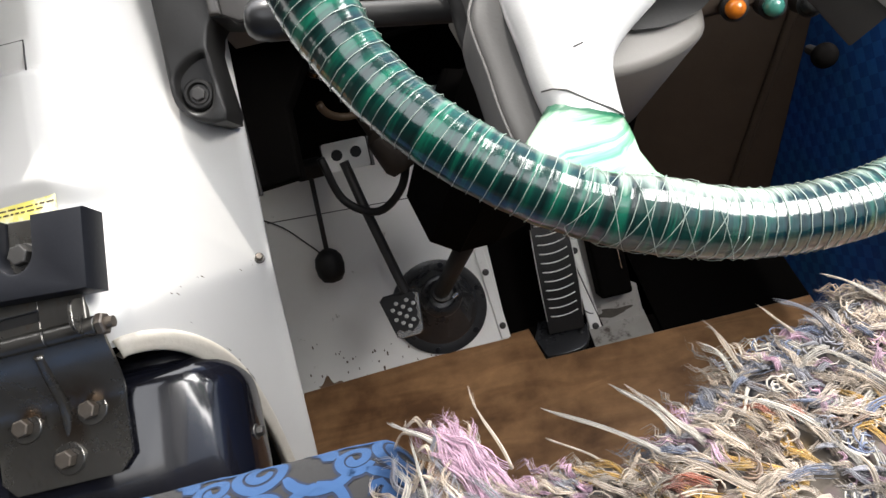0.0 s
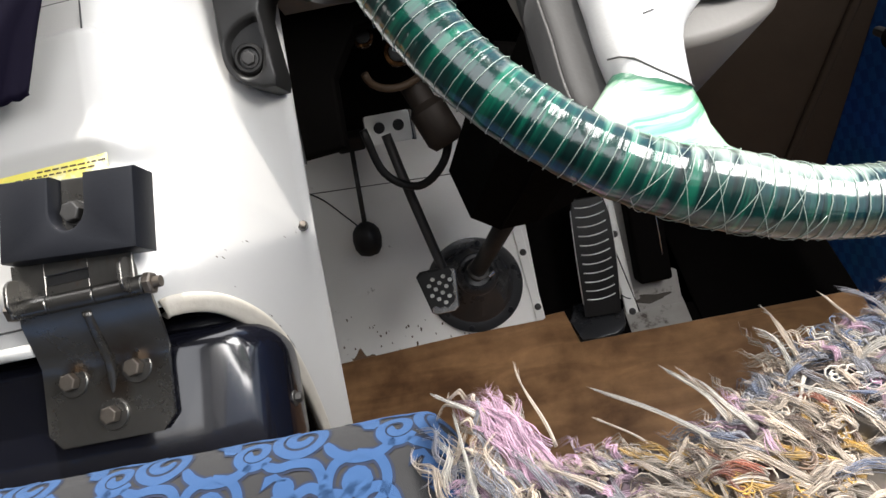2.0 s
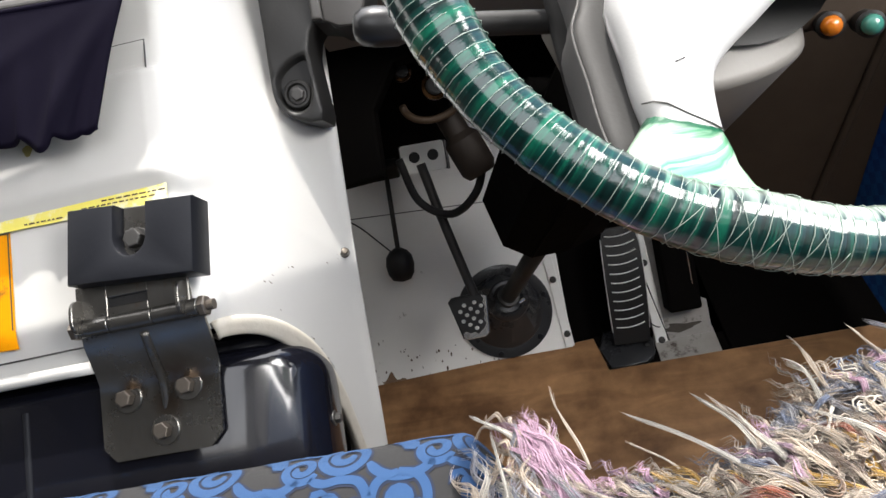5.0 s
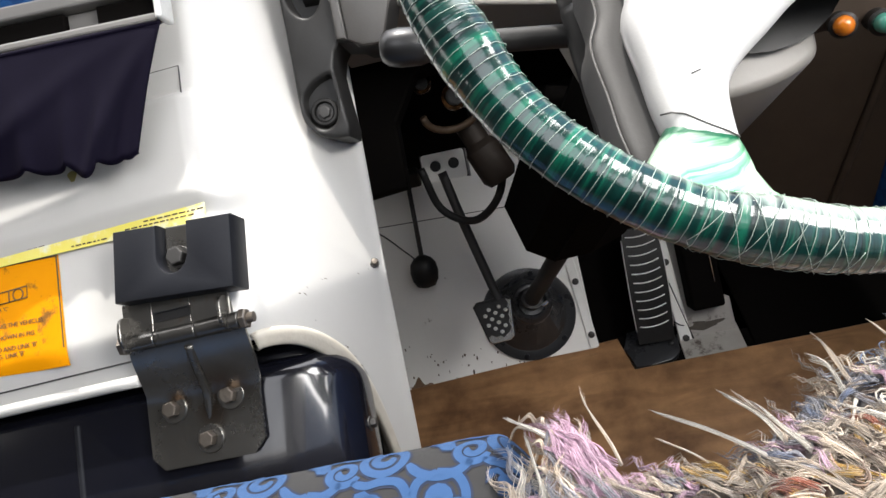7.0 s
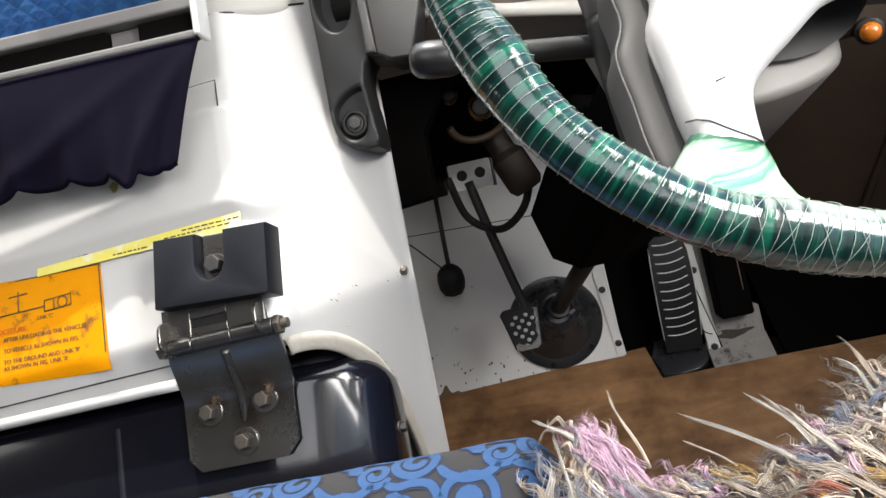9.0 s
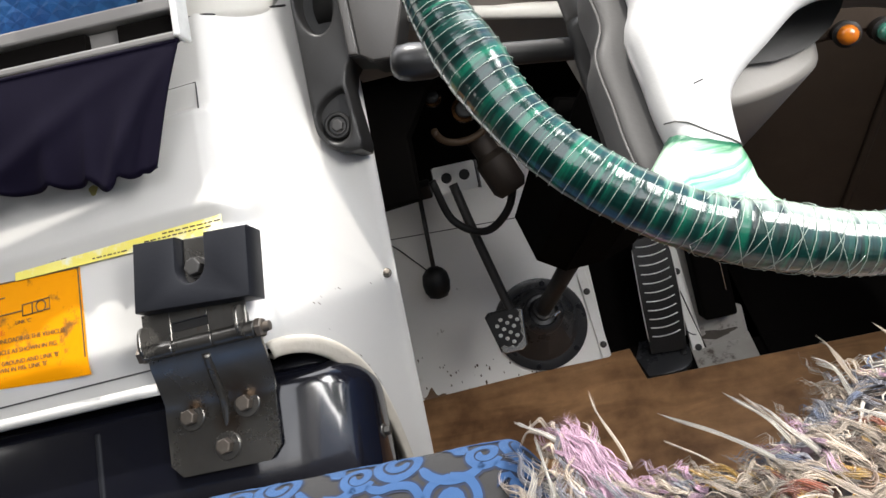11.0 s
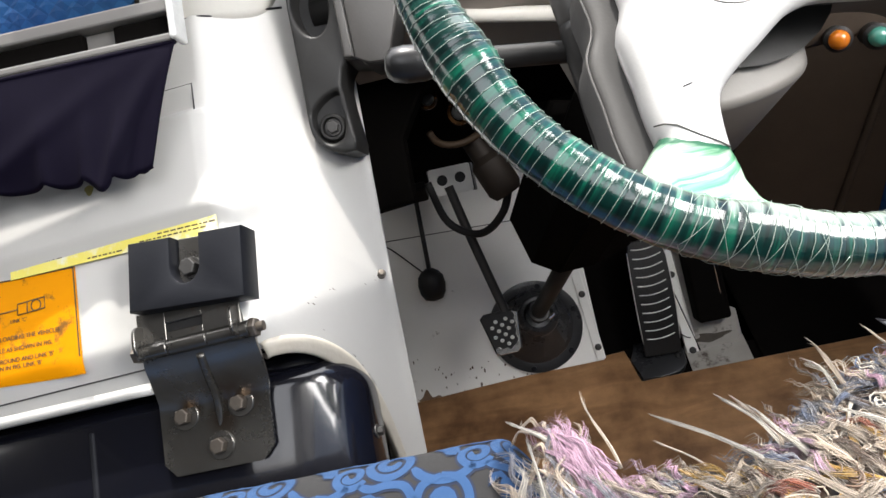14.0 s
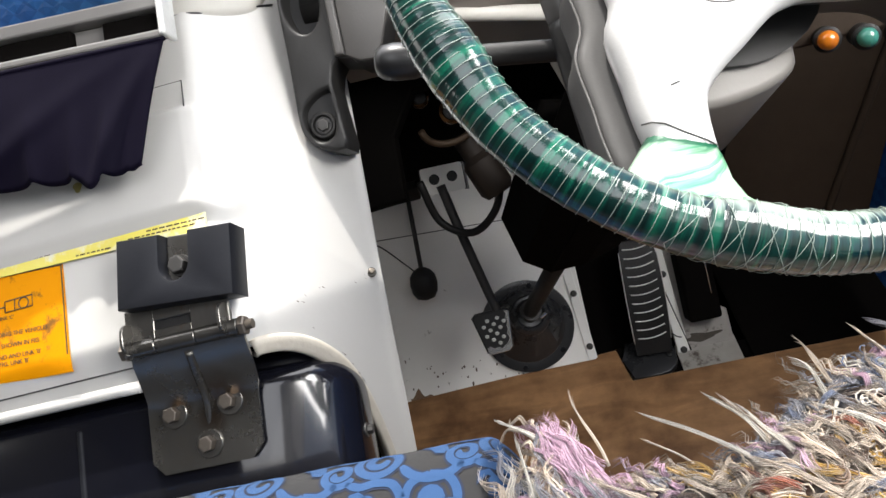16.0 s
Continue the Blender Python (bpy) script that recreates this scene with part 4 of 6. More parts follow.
def console():
    m = Matrix.Translation((-0.284, 0.572, 0.865)) @ pose(0, 0, 0, 43, 0, 0) @ pose(0, 0, 0, 0, 0, -4)
    root = thing("side_console", "blue quilted vinyl console with pale frame", "console", m)
    # frame: two rails with dark slots between, seen along the lower edge
    part("lower_rail", box(0.56, 0.007, 0.012, (-0.28, 0.0, -0.004), 0.002), BEIGE, root, "pale aluminium rail")
    part("upper_rail", box(0.56, 0.012, 0.03, (-0.28, 0.028, -0.013), 0.002), BEIGE, root, "pale aluminium rail")
    for x0, x1 in ((-0.055, -0.004), (-0.20, -0.085), (-0.40, -0.23)):
        part("slot", box(x1 - x0, 0.016, 0.01, ((x0 + x1) / 2, 0.0125, -0.010), 0.001), UNDER, root, "dark slot")
    part("rail_web", box(0.56, 0.018, 0.012, (-0.28, 0.0125, -0.018), 0.001), BEIGE, root)
    part("end_frame", box(0.006, 0.22, 0.022, (0.003, 0.107, -0.006), 0.002), PALE_RIB, root, "bright metal end frame")
    bm = bmesh.new()
    w, h = 0.0175, 0.0150
    for j in range(26):
        for i in range(22):
            x, y = -0.036 - w * (i + 0.5 * (j % 2)), 0.0445 + 0.5 * h * j
            corner = [bm.verts.new(p) for p in ((x - w / 2, y, -0.006), (x, y - h / 2, -0.006), (x + w / 2, y, -0.006), (x, y + h / 2, -0.006))]
            peak = bm.verts.new((x - 0.001, y + 0.002, -0.0053))
            for q in range(4):
                bm.faces.new((corner[q], corner[(q + 1) % 4], peak))
    ob = part("quilted_panel", bm, VINYL_BIG, root, "blue quilted diamond vinyl")
    vinyl_uv(ob, 0, 1)
    plate = part("panel_base", box(0.42, 0.21, 0.004, (-0.245, 0.140, -0.0084)), VINYL_BIG, root, "blue vinyl backing")
    vinyl_uv(plate, 0, 1)
    part("side_strip", box(0.026, 0.19, 0.012, (-0.015, 0.125, -0.010), 0.003), BEIGE, root, "pale frame strip")
    part("back", box(0.52, 0.22, 0.04, (-0.30, 0.11, -0.045), 0.004), BROWN_PANEL, root)
    return root


console()


def cloth_skirt():
    root = thing("cloth_skirt", "dark purple cloth skirt with scalloped hem under the console", "cloth")
    verts, faces = [], []
    nx, ny = 110, 26
    for i in range(nx + 1):
        s = i / nx
        x0 = -0.283 - 0.36 * s
        for j in range(ny + 1):
            t = j / ny
            wave = (s * 9.5 + 0.5 * math.sin(s * 7) + 0.35) % 1.0
            scallop = 0.012 * smoothstep(0.02, 0.10, s) * (1 - abs(math.sin(math.pi * wave))) ** 1.6 + 0.006 * (1 - smoothstep(0.0, 0.05, s))
            drop = t * (0.100 - scallop * t)
            ridge = 0.011 * math.exp(-((s - 0.01 - 0.16 * t) / 0.03) ** 2) + 0.007 * math.exp(-((s - 0.06 - 0.55 * t) / 0.06) ** 2) + 0.006 * math.exp(-((s - 0.55 - 0.3 * t) / 0.05) ** 2)
            fold = 0.004 * t * math.sin(s * 9 + 3.2 * t) - ridge * t
            x = x0 - 0.042 * t * (1 - s) ** 3
            verts.append((x, 0.575 - 0.074 * t + fold - 0.004, 0.861 + 0.022 * s - drop * 0.72 + 0.004 * math.sin(3.1 * t)))
    k = ny + 1
    for i in range(nx):
        for j in range(ny):
            faces.append((i * k + j, i * k + j + 1, (i + 1) * k + j + 1, (i + 1) * k + j))
    ob = part("skirt", mesh_of("skirt", verts, faces, CLOTH), CLOTH, root, "dark purple hanging cloth")
    md = ob.modifiers.new("thick", "SOLIDIFY")
    md.thickness = 0.0015
    tube("hem", [Vector(verts[i * k + ny]) for i in range(nx + 1)], 0.0011, CLOTH, root, "stitched scalloped hem", seg=6)
    tube("heading", [Vector(verts[i * k]) + Vector((0, -0.001, 0)) for i in range(nx + 1)], 0.0022, CLOTH, root, "gathered heading", seg=6)
    return root


cloth_skirt()

# ---- seat and rug ----
SEAT_Z = 0.655


SEAT_R = 0.045
SEAT_PROF = [(-0.36, SEAT_Z - 0.01), (-0.1, SEAT_Z), (0.1, SEAT_Z + 0.004)]
SEAT_PROF += [(0.236 + SEAT_R * math.cos(radians(100 - 115 * i / 8)), SEAT_Z + 0.003 - SEAT_R + SEAT_R * math.sin(radians(100 - 115 * i / 8))) for i in range(9)]
SEAT_PROF += [(0.279, SEAT_Z - 0.09), (0.266, SEAT_Z - 0.13)]
SEAT_LEN = [0.0]
for p, q in zip(SEAT_PROF, SEAT_PROF[1:]):
    SEAT_LEN.append(SEAT_LEN[-1] + math.hypot(q[0] - p[0], q[1] - p[1]))


def seat_point(x, run):
    """The cushion's surface at x, and at a length from its rear edge along the profile."""
    k = 0
    while k < len(SEAT_PROF) - 2 and SEAT_LEN[k + 1] < run:
        k += 1
    f = (run - SEAT_LEN[k]) / (SEAT_LEN[k + 1] - SEAT_LEN[k])
    y = SEAT_PROF[k][0] + f * (SEAT_PROF[k + 1][0] - SEAT_PROF[k][0])
    z = SEAT_PROF[k][1] + f * (SEAT_PROF[k + 1][1] - SEAT_PROF[k][1])
    t = (x + 0.56) / 1.0
    side = 0.03 * (1 - min(1, min(t, 1 - t) / 0.05)) ** 2
    back = 0.075 * smoothstep(-0.088, -0.022, x) - 0.05 * smoothstep(0.08, 0.15, x)
    sink = 0.035 * smoothstep(-0.062, 0.0, x)
    return Vector((x, y - side - back * smoothstep(0.10, 0.20, y), z - side * 0.8 - sink))


def scroll_strokes():
    """One repeat of the cloth's design, in millimetres: lines with widths, and filled shapes."""
    def spiral(cx, cy, r0, r1, turns, start, way):
        k = int(26 * turns)
        return [(cx + (r0 + (r1 - r0) * (i / k) ** 0.85) * math.cos(start + way * 2 * math.pi * turns * i / k),
                 cy + (r0 + (r1 - r0) * (i / k) ** 0.85) * math.sin(start + way * 2 * math.pi * turns * i / k)) for i in range(k + 1)]

    def line(points):
        return [(p.x, p.y) for p in smooth_path([(x, y, 0) for x, y in points], 7)]

    big, twin = spiral(0, 0, 2.0, 16.5, 1.75, 0.4, -1), spiral(-27, -6, 2.0, 11.5, 1.5, 2.6, 1)
    lines = [(big, 5.3), (twin, 4.7),
             (line([(14, -9), (20, -17), (31, -22), (44, -21), (53, -15)]), 5.4),
             (line([(-21, -16), (-12, -20), (-2, -19), (9, -22), (14, -33), (13, -44)]), 5.0),
             (line([(32, -33 + 15), (44, -24), (48, -35), (44, -46), (32, -51), (20, -46), (16, -35), (20, -24), (32, -19)]), 4.8),
             (line([(-15, 9), (-24, 10), (-34, 15), (-45, 11), (-55, 12)]), 5.0)]
    shapes = [[(30, 9), (35, -2), (41, -4), (43, 4), (38, 16), (33, 15)], [(32 + 8.5 * math.cos(0.52 * i), -35 + 8.5 * math.sin(0.52 * i)) for i in range(12)],
              [(-8 + 6 * math.cos(0.52 * i), -32 + 6 * math.sin(0.52 * i)) for i in range(12)], [(-52, 6), (-42, 2), (-36, -4), (-39, 8), (-44, 10)],
              [(20, 18), (27, 22), (34, 21), (28, 26), (22, 25)]]
    size = 1.14
    lines = [([(x * size, y * size) for x, y in path], w * size * 1.12) for path, w in lines]
    return lines, [[(x * size, y * size) for x, y in loop] for loop in shapes]


def seat():
    root = thing("driver_seat", "driver's seat cushion in charcoal cloth with blue woven scrolls", "seat")
    xs = [-0.56 + 0.004 * i for i in range(251)]
    runs = SEAT_LEN[:2] + [SEAT_LEN[2] - 0.02 + 0.006 * i for i in range(40)] + SEAT_LEN[11:]
    runs = sorted(set(round(r, 5) for r in runs))

    def laid(name, verts, faces, material, label=""):
        me = mesh_of(name, [seat_point(x, r) + Vector((0, 0.35, 0.94)) * h for x, r, h in verts], faces, material)
        uv = me.uv_layers.new(name="cloth")
        for lp in me.loops:
            uv.data[lp.index].uv = verts[lp.vertex_index][:2]
        return part(name, me, material, root, label)

    k = len(runs)
    laid("cushion", [(x, r, 0.0) for x in xs for r in runs],
         [(i * k + j, (i + 1) * k + j, (i + 1) * k + j + 1, i * k + j + 1) for i in range(len(xs) - 1) for j in range(k - 1)], CHARCOAL)
    lines, shapes = scroll_strokes()
    edge = SEAT_LEN[7]
    for name, grow, height, material, label in (("scroll_outline", 1.7, 0.0005, NAVY_WEAVE, "navy outline of the scrolls"), ("scroll", 0.0, 0.0009, BLUE_WEAVE, "blue woven scrolls")):
        verts, faces = [], []
        for row in range(4):
            for col in range(-1, 8):
                ox, oy = -0.530 + 0.092 * col + 0.046 * (row % 2), edge - 0.008 - 0.056 * row
                for path, w in lines:
                    n = len(verts)
                    for i, (x, y) in enumerate(path):
                        (xa, ya), (xb, yb) = path[max(0, i - 1)], path[min(len(path) - 1, i + 1)]
                        d = math.hypot(xb - xa, yb - ya) or 1
                        h = (w / 2 + grow) * min(1.0, 0.55 + 0.12 * i, 0.7 + 0.1 * (len(path) - 1 - i))
                        nx, ny = -(yb - ya) / d * h, (xb - xa) / d * h
                        verts += [(ox + (x + nx) / 1000, oy + (y + ny) / 1000, height), (ox + (x - nx) / 1000, oy + (y - ny) / 1000, height)]
                    faces += [(n + 2 * i, n + 2 * i + 1, n + 2 * i + 3, n + 2 * i + 2) for i in range(len(path) - 1)]
                for loop in shapes:
                    n, cx, cy = len(verts), sum(p[0] for p in loop) / len(loop), sum(p[1] for p in loop) / len(loop)
                    verts.append((ox + cx / 1000, oy + cy / 1000, height))
                    for x, y in loop:
                        d = math.hypot(x - cx, y - cy)
                        g = 1 + grow / d
                        verts.append((ox + (cx + (x - cx) * g) / 1000, oy + (cy + (y - cy) * g) / 1000, height))
                    faces += [(n, n + 1 + i, n + 1 + (i + 1) % len(loop)) for i in range(len(loop))]
        keep = [i for i, f in enumerate(faces) if all(-0.55 < verts[v][0] < 0.10 for v in f)]
        tagged(laid(name, verts, [faces[i] for i in keep], material, label), kind="stuff")
    part("seat_pan", box(0.92, 0.52, 0.10, (-0.06, -0.04, SEAT_Z - 0.19), 0.02), DARK_METAL, root)
    part("pedestal", box(0.36, 0.34, 0.46, (0.04, -0.10, 0.23), 0.01), DARK_METAL, root)
    part("backrest", box(0.52, 0.10, 0.62, (0.04, -0.44, SEAT_Z + 0.28), 0.04, 4), CHARCOAL, root)
    return root


seat()


def rug():
    """A shaggy woven rug: a lumpy base under many tapered locks of yarn."""
    root = thing("shaggy_rug", "shaggy multicoloured wool rug draped over the driver's seat", "rug")
    random.seed(11)

    def edge_y(x):
        return 0.216 + 0.072 * smoothstep(0.02, 0.24, x) + 0.005 * math.sin(x * 61) + 0.042 * math.exp(-((x + 0.036) / 0.022) ** 2)

    def top(x, y):
        d = max(0, y - (edge_y(x) - 0.03))
        lump = 0.008 * noise.noise(Vector((x * 34, y * 34, 1.5))) + 0.004 * noise.noise(Vector((x * 90, y * 90, 4.0))) + 0.003
        return SEAT_Z - 0.002 + lump - 8 * d * d

    palette = {"cream": (0.74, 0.61, 0.48), "lilac": (0.72, 0.44, 0.60), "grey": (0.33, 0.33, 0.38), "blue": (0.16, 0.20, 0.32),
               "ochre": (0.72, 0.42, 0.07), "rust": (0.42, 0.11, 0.05), "white": (0.85, 0.79, 0.69), "brown": (0.24, 0.15, 0.10)}

    def tint_at(x, y):
        n1 = noise.noise(Vector((x * 16, y * 16, 0.3)))
        n2 = noise.noise(Vector((x * 20, y * 20, 7.7)))
        q = random.random()
        if x < 0.035:
            return palette["lilac"] if q < 0.45 else palette["cream"] if q < 0.65 else palette["grey"] if q < 0.9 else palette["brown"]
        if n1 > 0.22:
            base = "ochre" if q < 0.20 else "cream" if q < 0.82 else "brown"
        elif n1 < -0.25:
            base = "blue" if q < 0.28 else "grey" if q < 0.72 else "cream" if q < 0.86 else "lilac"
        elif n2 > 0.3:
            base = "rust" if q < 0.3 else "ochre" if q < 0.4 else "cream" if q < 0.75 else "brown"
        elif n2 < -0.28:
            base = "lilac" if q < 0.55 else "cream"
        else:
            base = "cream" if q < 0.42 else "white" if q < 0.50 else "lilac" if q < 0.60 else "grey" if q < 0.82 else "brown" if q < 0.92 else "blue"
        return palette[base]

    def grown(name, locks, label):
        verts, faces, tint = [], [], []
        for path, r0, col in locks:
            k = len(path)
            rad = [r0 * (1 - 0.85 * (i / (k - 1)) ** 2.5) for i in range(k)]
            v, f = tube_data(path, rad, 3, False, len(verts))
            verts += v
            faces += f
            tint += [col] * len(v)
        me = mesh_of(name, verts, faces, YARN)
        at = me.color_attributes.new("tint", "FLOAT_COLOR", "POINT")
        at.data.foreach_set("color", [c for col in tint for c in (*col, 1.0)])
        return tagged(part(name, me, YARN, root, label), kind="stuff")

    # base cloth, its tint cut low to paint the shade between locks
    verts, faces = [], []
    nx, ny = 60, 48
    for i in range(nx + 1):
        x = -0.068 + 0.51 * i / nx
        for j in range(ny + 1):
            y = -0.20 + (edge_y(x) + 0.20) * j / ny
            verts.append((x, y, top(x, y) - 0.004))
    for i in range(nx):
        for j in range(ny):
            a = i * (ny + 1) + j
            faces.append((a, a + ny + 1, a + ny + 2, a + 1))
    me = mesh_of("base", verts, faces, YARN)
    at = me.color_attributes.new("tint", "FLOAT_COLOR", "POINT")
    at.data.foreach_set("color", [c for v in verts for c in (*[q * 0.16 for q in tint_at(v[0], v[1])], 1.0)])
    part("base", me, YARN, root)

    def bundle(base, tip, arch, width, count, r0, tone, waves=1.2, swing=0.0025, steps=8, lie=True):
        """A lock of fine wavy strands that part a little on the way from base to tip."""
        base, tip = Vector(base), Vector(tip)
        run = tip - base
        side = Vector((-run.y, run.x, 0)).normalized()
        ph0 = random.uniform(0, 6.28)
        lead = random.uniform(0.42, 1.05) if lie else 1.0
        out = []
        for q in range(count):
            off = random.gauss(0, width)
            rise = random.uniform(0, width * 1.2)
            reach = random.uniform(0.72, 1.04) if lie else random.uniform(0.85, 1.02)
            ph, wv = ph0 + random.gauss(0, 0.22), waves * random.uniform(0.94, 1.06)
            path = []
            for i in range(steps + 1):
                t = i / steps
                p = base + run * (t * reach) + side * (off * (1.1 - (1.05 if not lie else 0.6) * t) + swing * t * math.sin(ph + wv * 6.28 * t))
                p.z += arch * 4 * t * (1 - t) + rise * (1 - 0.6 * t) + 0.4 * swing * math.cos(ph * 1.7 + wv * 6.28 * t)
                if lie and p.y < edge_y(p.x) - 0.002:
                    z = top(p.x, p.y)
                    p.z = max(z - 0.001, p.z)
                path.append(p)
            shade = lead * random.uniform(0.45, 1.0)
            out.append((path, r0 * random.uniform(0.6, 1.2), tuple(min(0.9, c * shade) for c in tone)))
        return out

    wool = []
    for i in range(1650):
        x = random.uniform(-0.062, 0.42)
        y = edge_y(x) - 0.012 - 0.22 * random.random() ** 1.2
        if x < 0.0 and y < 0.08:
            continue
        flow = radians(143) + 2.0 * noise.noise(Vector((x * 24, y * 24, 3.0))) + random.gauss(0, 0.5)
        ln = random.uniform(0.014, 0.040)
        tx, ty = x + ln * math.cos(flow), y + ln * math.sin(flow)
        ty = min(ty, edge_y(tx) + 0.004)
        lift = random.uniform(0.0, 0.006)
        wool += bundle((x, y, top(x, y)), (tx, ty, top(tx, min(ty, edge_y(tx))) + lift), random.uniform(0.002, 0.006), random.uniform(0.0007, 0.0020), 15,
                       random.uniform(0.00021, 0.00046), tint_at(x, y), random.uniform(0.5, 1.5), random.uniform(0.0010, 0.0036), 10)
    grown("matted_wool", wool, "matted wavy wool")
    # curled knots in blue, lilac and ochre
    knots = []
    for i in range(240):
        x = random.uniform(0.0, 0.40)
        y = edge_y(x) - 0.006 - 0.17 * random.random()
        r, ph, z = random.uniform(0.003, 0.007), random.uniform(0, 6.28), top(x, y) + 0.004
        tone = tint_at(x, y)
        for q in range(8):
            rr, cx, cy = r * random.uniform(0.4, 1.2), x + random.gauss(0, 0.004), y + random.gauss(0, 0.004)
            tilt = random.uniform(-0.5, 0.5)
            path = [Vector((cx + rr * math.cos(ph + a), cy + rr * math.sin(ph + a), z + tilt * rr * math.sin(a))) + Vector([random.gauss(0, 0.0004) for _ in range(3)]) for a in [0.42 * k for k in range(12)]]
            dim = random.uniform(0.4, 0.85)
            knots.append((path, random.uniform(0.0004, 0.0008), tuple(c * dim for c in tone)))
    grown("curl", knots, "curled knots of yarn")
    fringe = []
    for i in range(120):
        x = random.uniform(-0.005, 0.44)
        y = edge_y(x) - random.uniform(0.004, 0.02)
        a, ln = radians(random.gauss(148, 20)), random.uniform(0.012, 0.034)
        fringe += bundle((x, y, top(x, y)), (x + ln * math.cos(a), y + ln * math.sin(a), top(x, y) + random.uniform(-0.006, 0.008)), 0.004, 0.0014,
                         random.randint(4, 9), 0.00042, tint_at(x, y), 2.0, 0.004)
    grown("fringe", fringe, "loose yarn fringe along the edge")
    # long pale locks that reach out over the edge
    locks = []
    for bx, by, tx, ty, tz, tone, wd in ((0.086, 0.208, 0.0196, 0.2524, 0.672, "white", 0.0022), (0.092, 0.222, 0.0625, 0.257, 0.674, "white", 0.0018), (0.146, 0.250, 0.1272, 0.2807, 0.674, "cream", 0.0013),
                                         (0.140, 0.241, 0.1213, 0.2698, 0.674, "white", 0.0018), (0.185, 0.262, 0.1623, 0.2812, 0.676, "cream", 0.0014), (0.048, 0.220, 0.0158, 0.2307, 0.676, "cream", 0.0005),
                                         (0.095, 0.228, 0.068, 0.252, 0.672, "cream", 0.0009), (0.104, 0.214, 0.074, 0.241, 0.676, "white", 0.0020), (0.205, 0.262, 0.176, 0.286, 0.676, "grey", 0.0018),
                                         (0.255, 0.268, 0.206, 0.288, 0.680, "white", 0.0020), (0.31, 0.270, 0.262, 0.306, 0.676, "cream", 0.0014), (0.165, 0.205, 0.118, 0.232, 0.682, "white", 0.0024),
                                         (0.120, 0.180, 0.066, 0.205, 0.680, "cream", 0.0024), (0.225, 0.215, 0.175, 0.243, 0.682, "white", 0.0024),
                                         (0.36, 0.262, 0.300, 0.292, 0.680, "cream", 0.0018), (0.020, 0.190, -0.022, 0.212, 0.674, "cream", 0.0020), (0.28, 0.235, 0.230, 0.258, 0.682, "white", 0.0020)):
        locks += bundle((bx, by, top(bx, by)), (tx, ty, tz), 0.0045, wd * 0.6, 20, 0.00036, tuple(c * 0.92 for c in palette[tone]), random.uniform(0.5, 1.0), 0.0026, 14, False)
    grown("long_lock", locks, "long twisted pale locks")
    tassel = []
    for q in range(26):
        bx, by = random.gauss(-0.022, 0.006), random.gauss(0.218, 0.008)
        tx, ty = random.gauss(-0.046, 0.008), random.gauss(0.264, 0.006)
        tassel += bundle((bx, by, 0.652), (tx, ty, random.uniform(0.650, 0.668)), 0.009, 0.0026, 12, 0.00034, palette["lilac"], 1.6, 0.0045, 14, False)
    for q in range(44):
        bx, by = random.gauss(-0.047, 0.015), random.gauss(0.190, 0.014)
        tx, ty = bx + random.gauss(-0.008, 0.010), by + random.uniform(0.028, 0.060)
        tone = random.choice(("grey", "cream", "cream", "brown", "white", "grey"))
        tassel += bundle((bx, by, 0.645), (tx, ty, random.uniform(0.648, 0.668)), 0.009, 0.0024, 12, 0.00042, palette[tone], 1.8, 0.005, 14, False)
    for q in range(7):
        bx, by = random.gauss(-0.048, 0.012), random.gauss(0.250, 0.012)
        tassel += bundle((bx, by, 0.660), (bx - random.uniform(0.008, 0.028), by + random.uniform(-0.004, 0.020), 0.660), 0.008, 0.0010, 7, 0.0005, palette["cream"], 1.2, 0.004, 10, False)
    tassel += bundle((-0.056, 0.190, 0.655), (-0.0640, 0.2575, 0.666), 0.008, 0.0009, 24, 0.0005, palette["white"], 0.3, 0.002, 12, False)
    tassel += bundle((-0.044, 0.245, 0.662), (-0.0745, 0.2660, 0.672), 0.006, 0.0010, 16, 0.0005, palette["white"], 0.6, 0.003, 12, False)
    tassel += bundle((-0.0075, 0.224, 0.660), (-0.0214, 0.2757, 0.674), 0.004, 0.0004, 7, 0.0005, palette["cream"], 0.7, 0.004, 14, False)
    grown("tassel", tassel, "lilac and cream yarn tassel")
    return root


rug()

# ---- steering wheel ----
W_TH, W_PH = 0.542, 0.294
W_N = Vector((math.sin(W_TH) * math.sin(W_PH), -math.sin(W_TH) * math.cos(W_PH), math.cos(W_TH)))
W_U = Vector((math.cos(W_PH), math.sin(W_PH), 0))
W_V = W_N.cross(W_U)
W_O = Vector((0.152, 0.426, 0.909))
W_M = Matrix(((W_U.x, W_V.x, W_N.x, W_O.x), (W_U.y, W_V.y, W_N.y, W_O.y), (W_U.z, W_V.z, W_N.z, W_O.z), (0, 0, 0, 1)))
RIM_R, RIM_T = 0.213, 0.0152


def rim_point(a, w, t):
    r = RIM_R + t * math.cos(w)
    return (r * math.cos(a), r * math.sin(a), t * math.sin(w))


def wound(a, w):
    """How far the film stands out from the bare rim: a swollen joint, and a fillet at the spoke."""
    return (1 + 0.34 * math.exp(-((a - 3.25) / 0.14) ** 2) * max(0, -math.cos(w + 0.5)) ** 1.5
            + 0.24 * math.exp(-((a - 4.11) / 0.12) ** 2) * max(0, math.cos(w - 2.5)) ** 1.5)


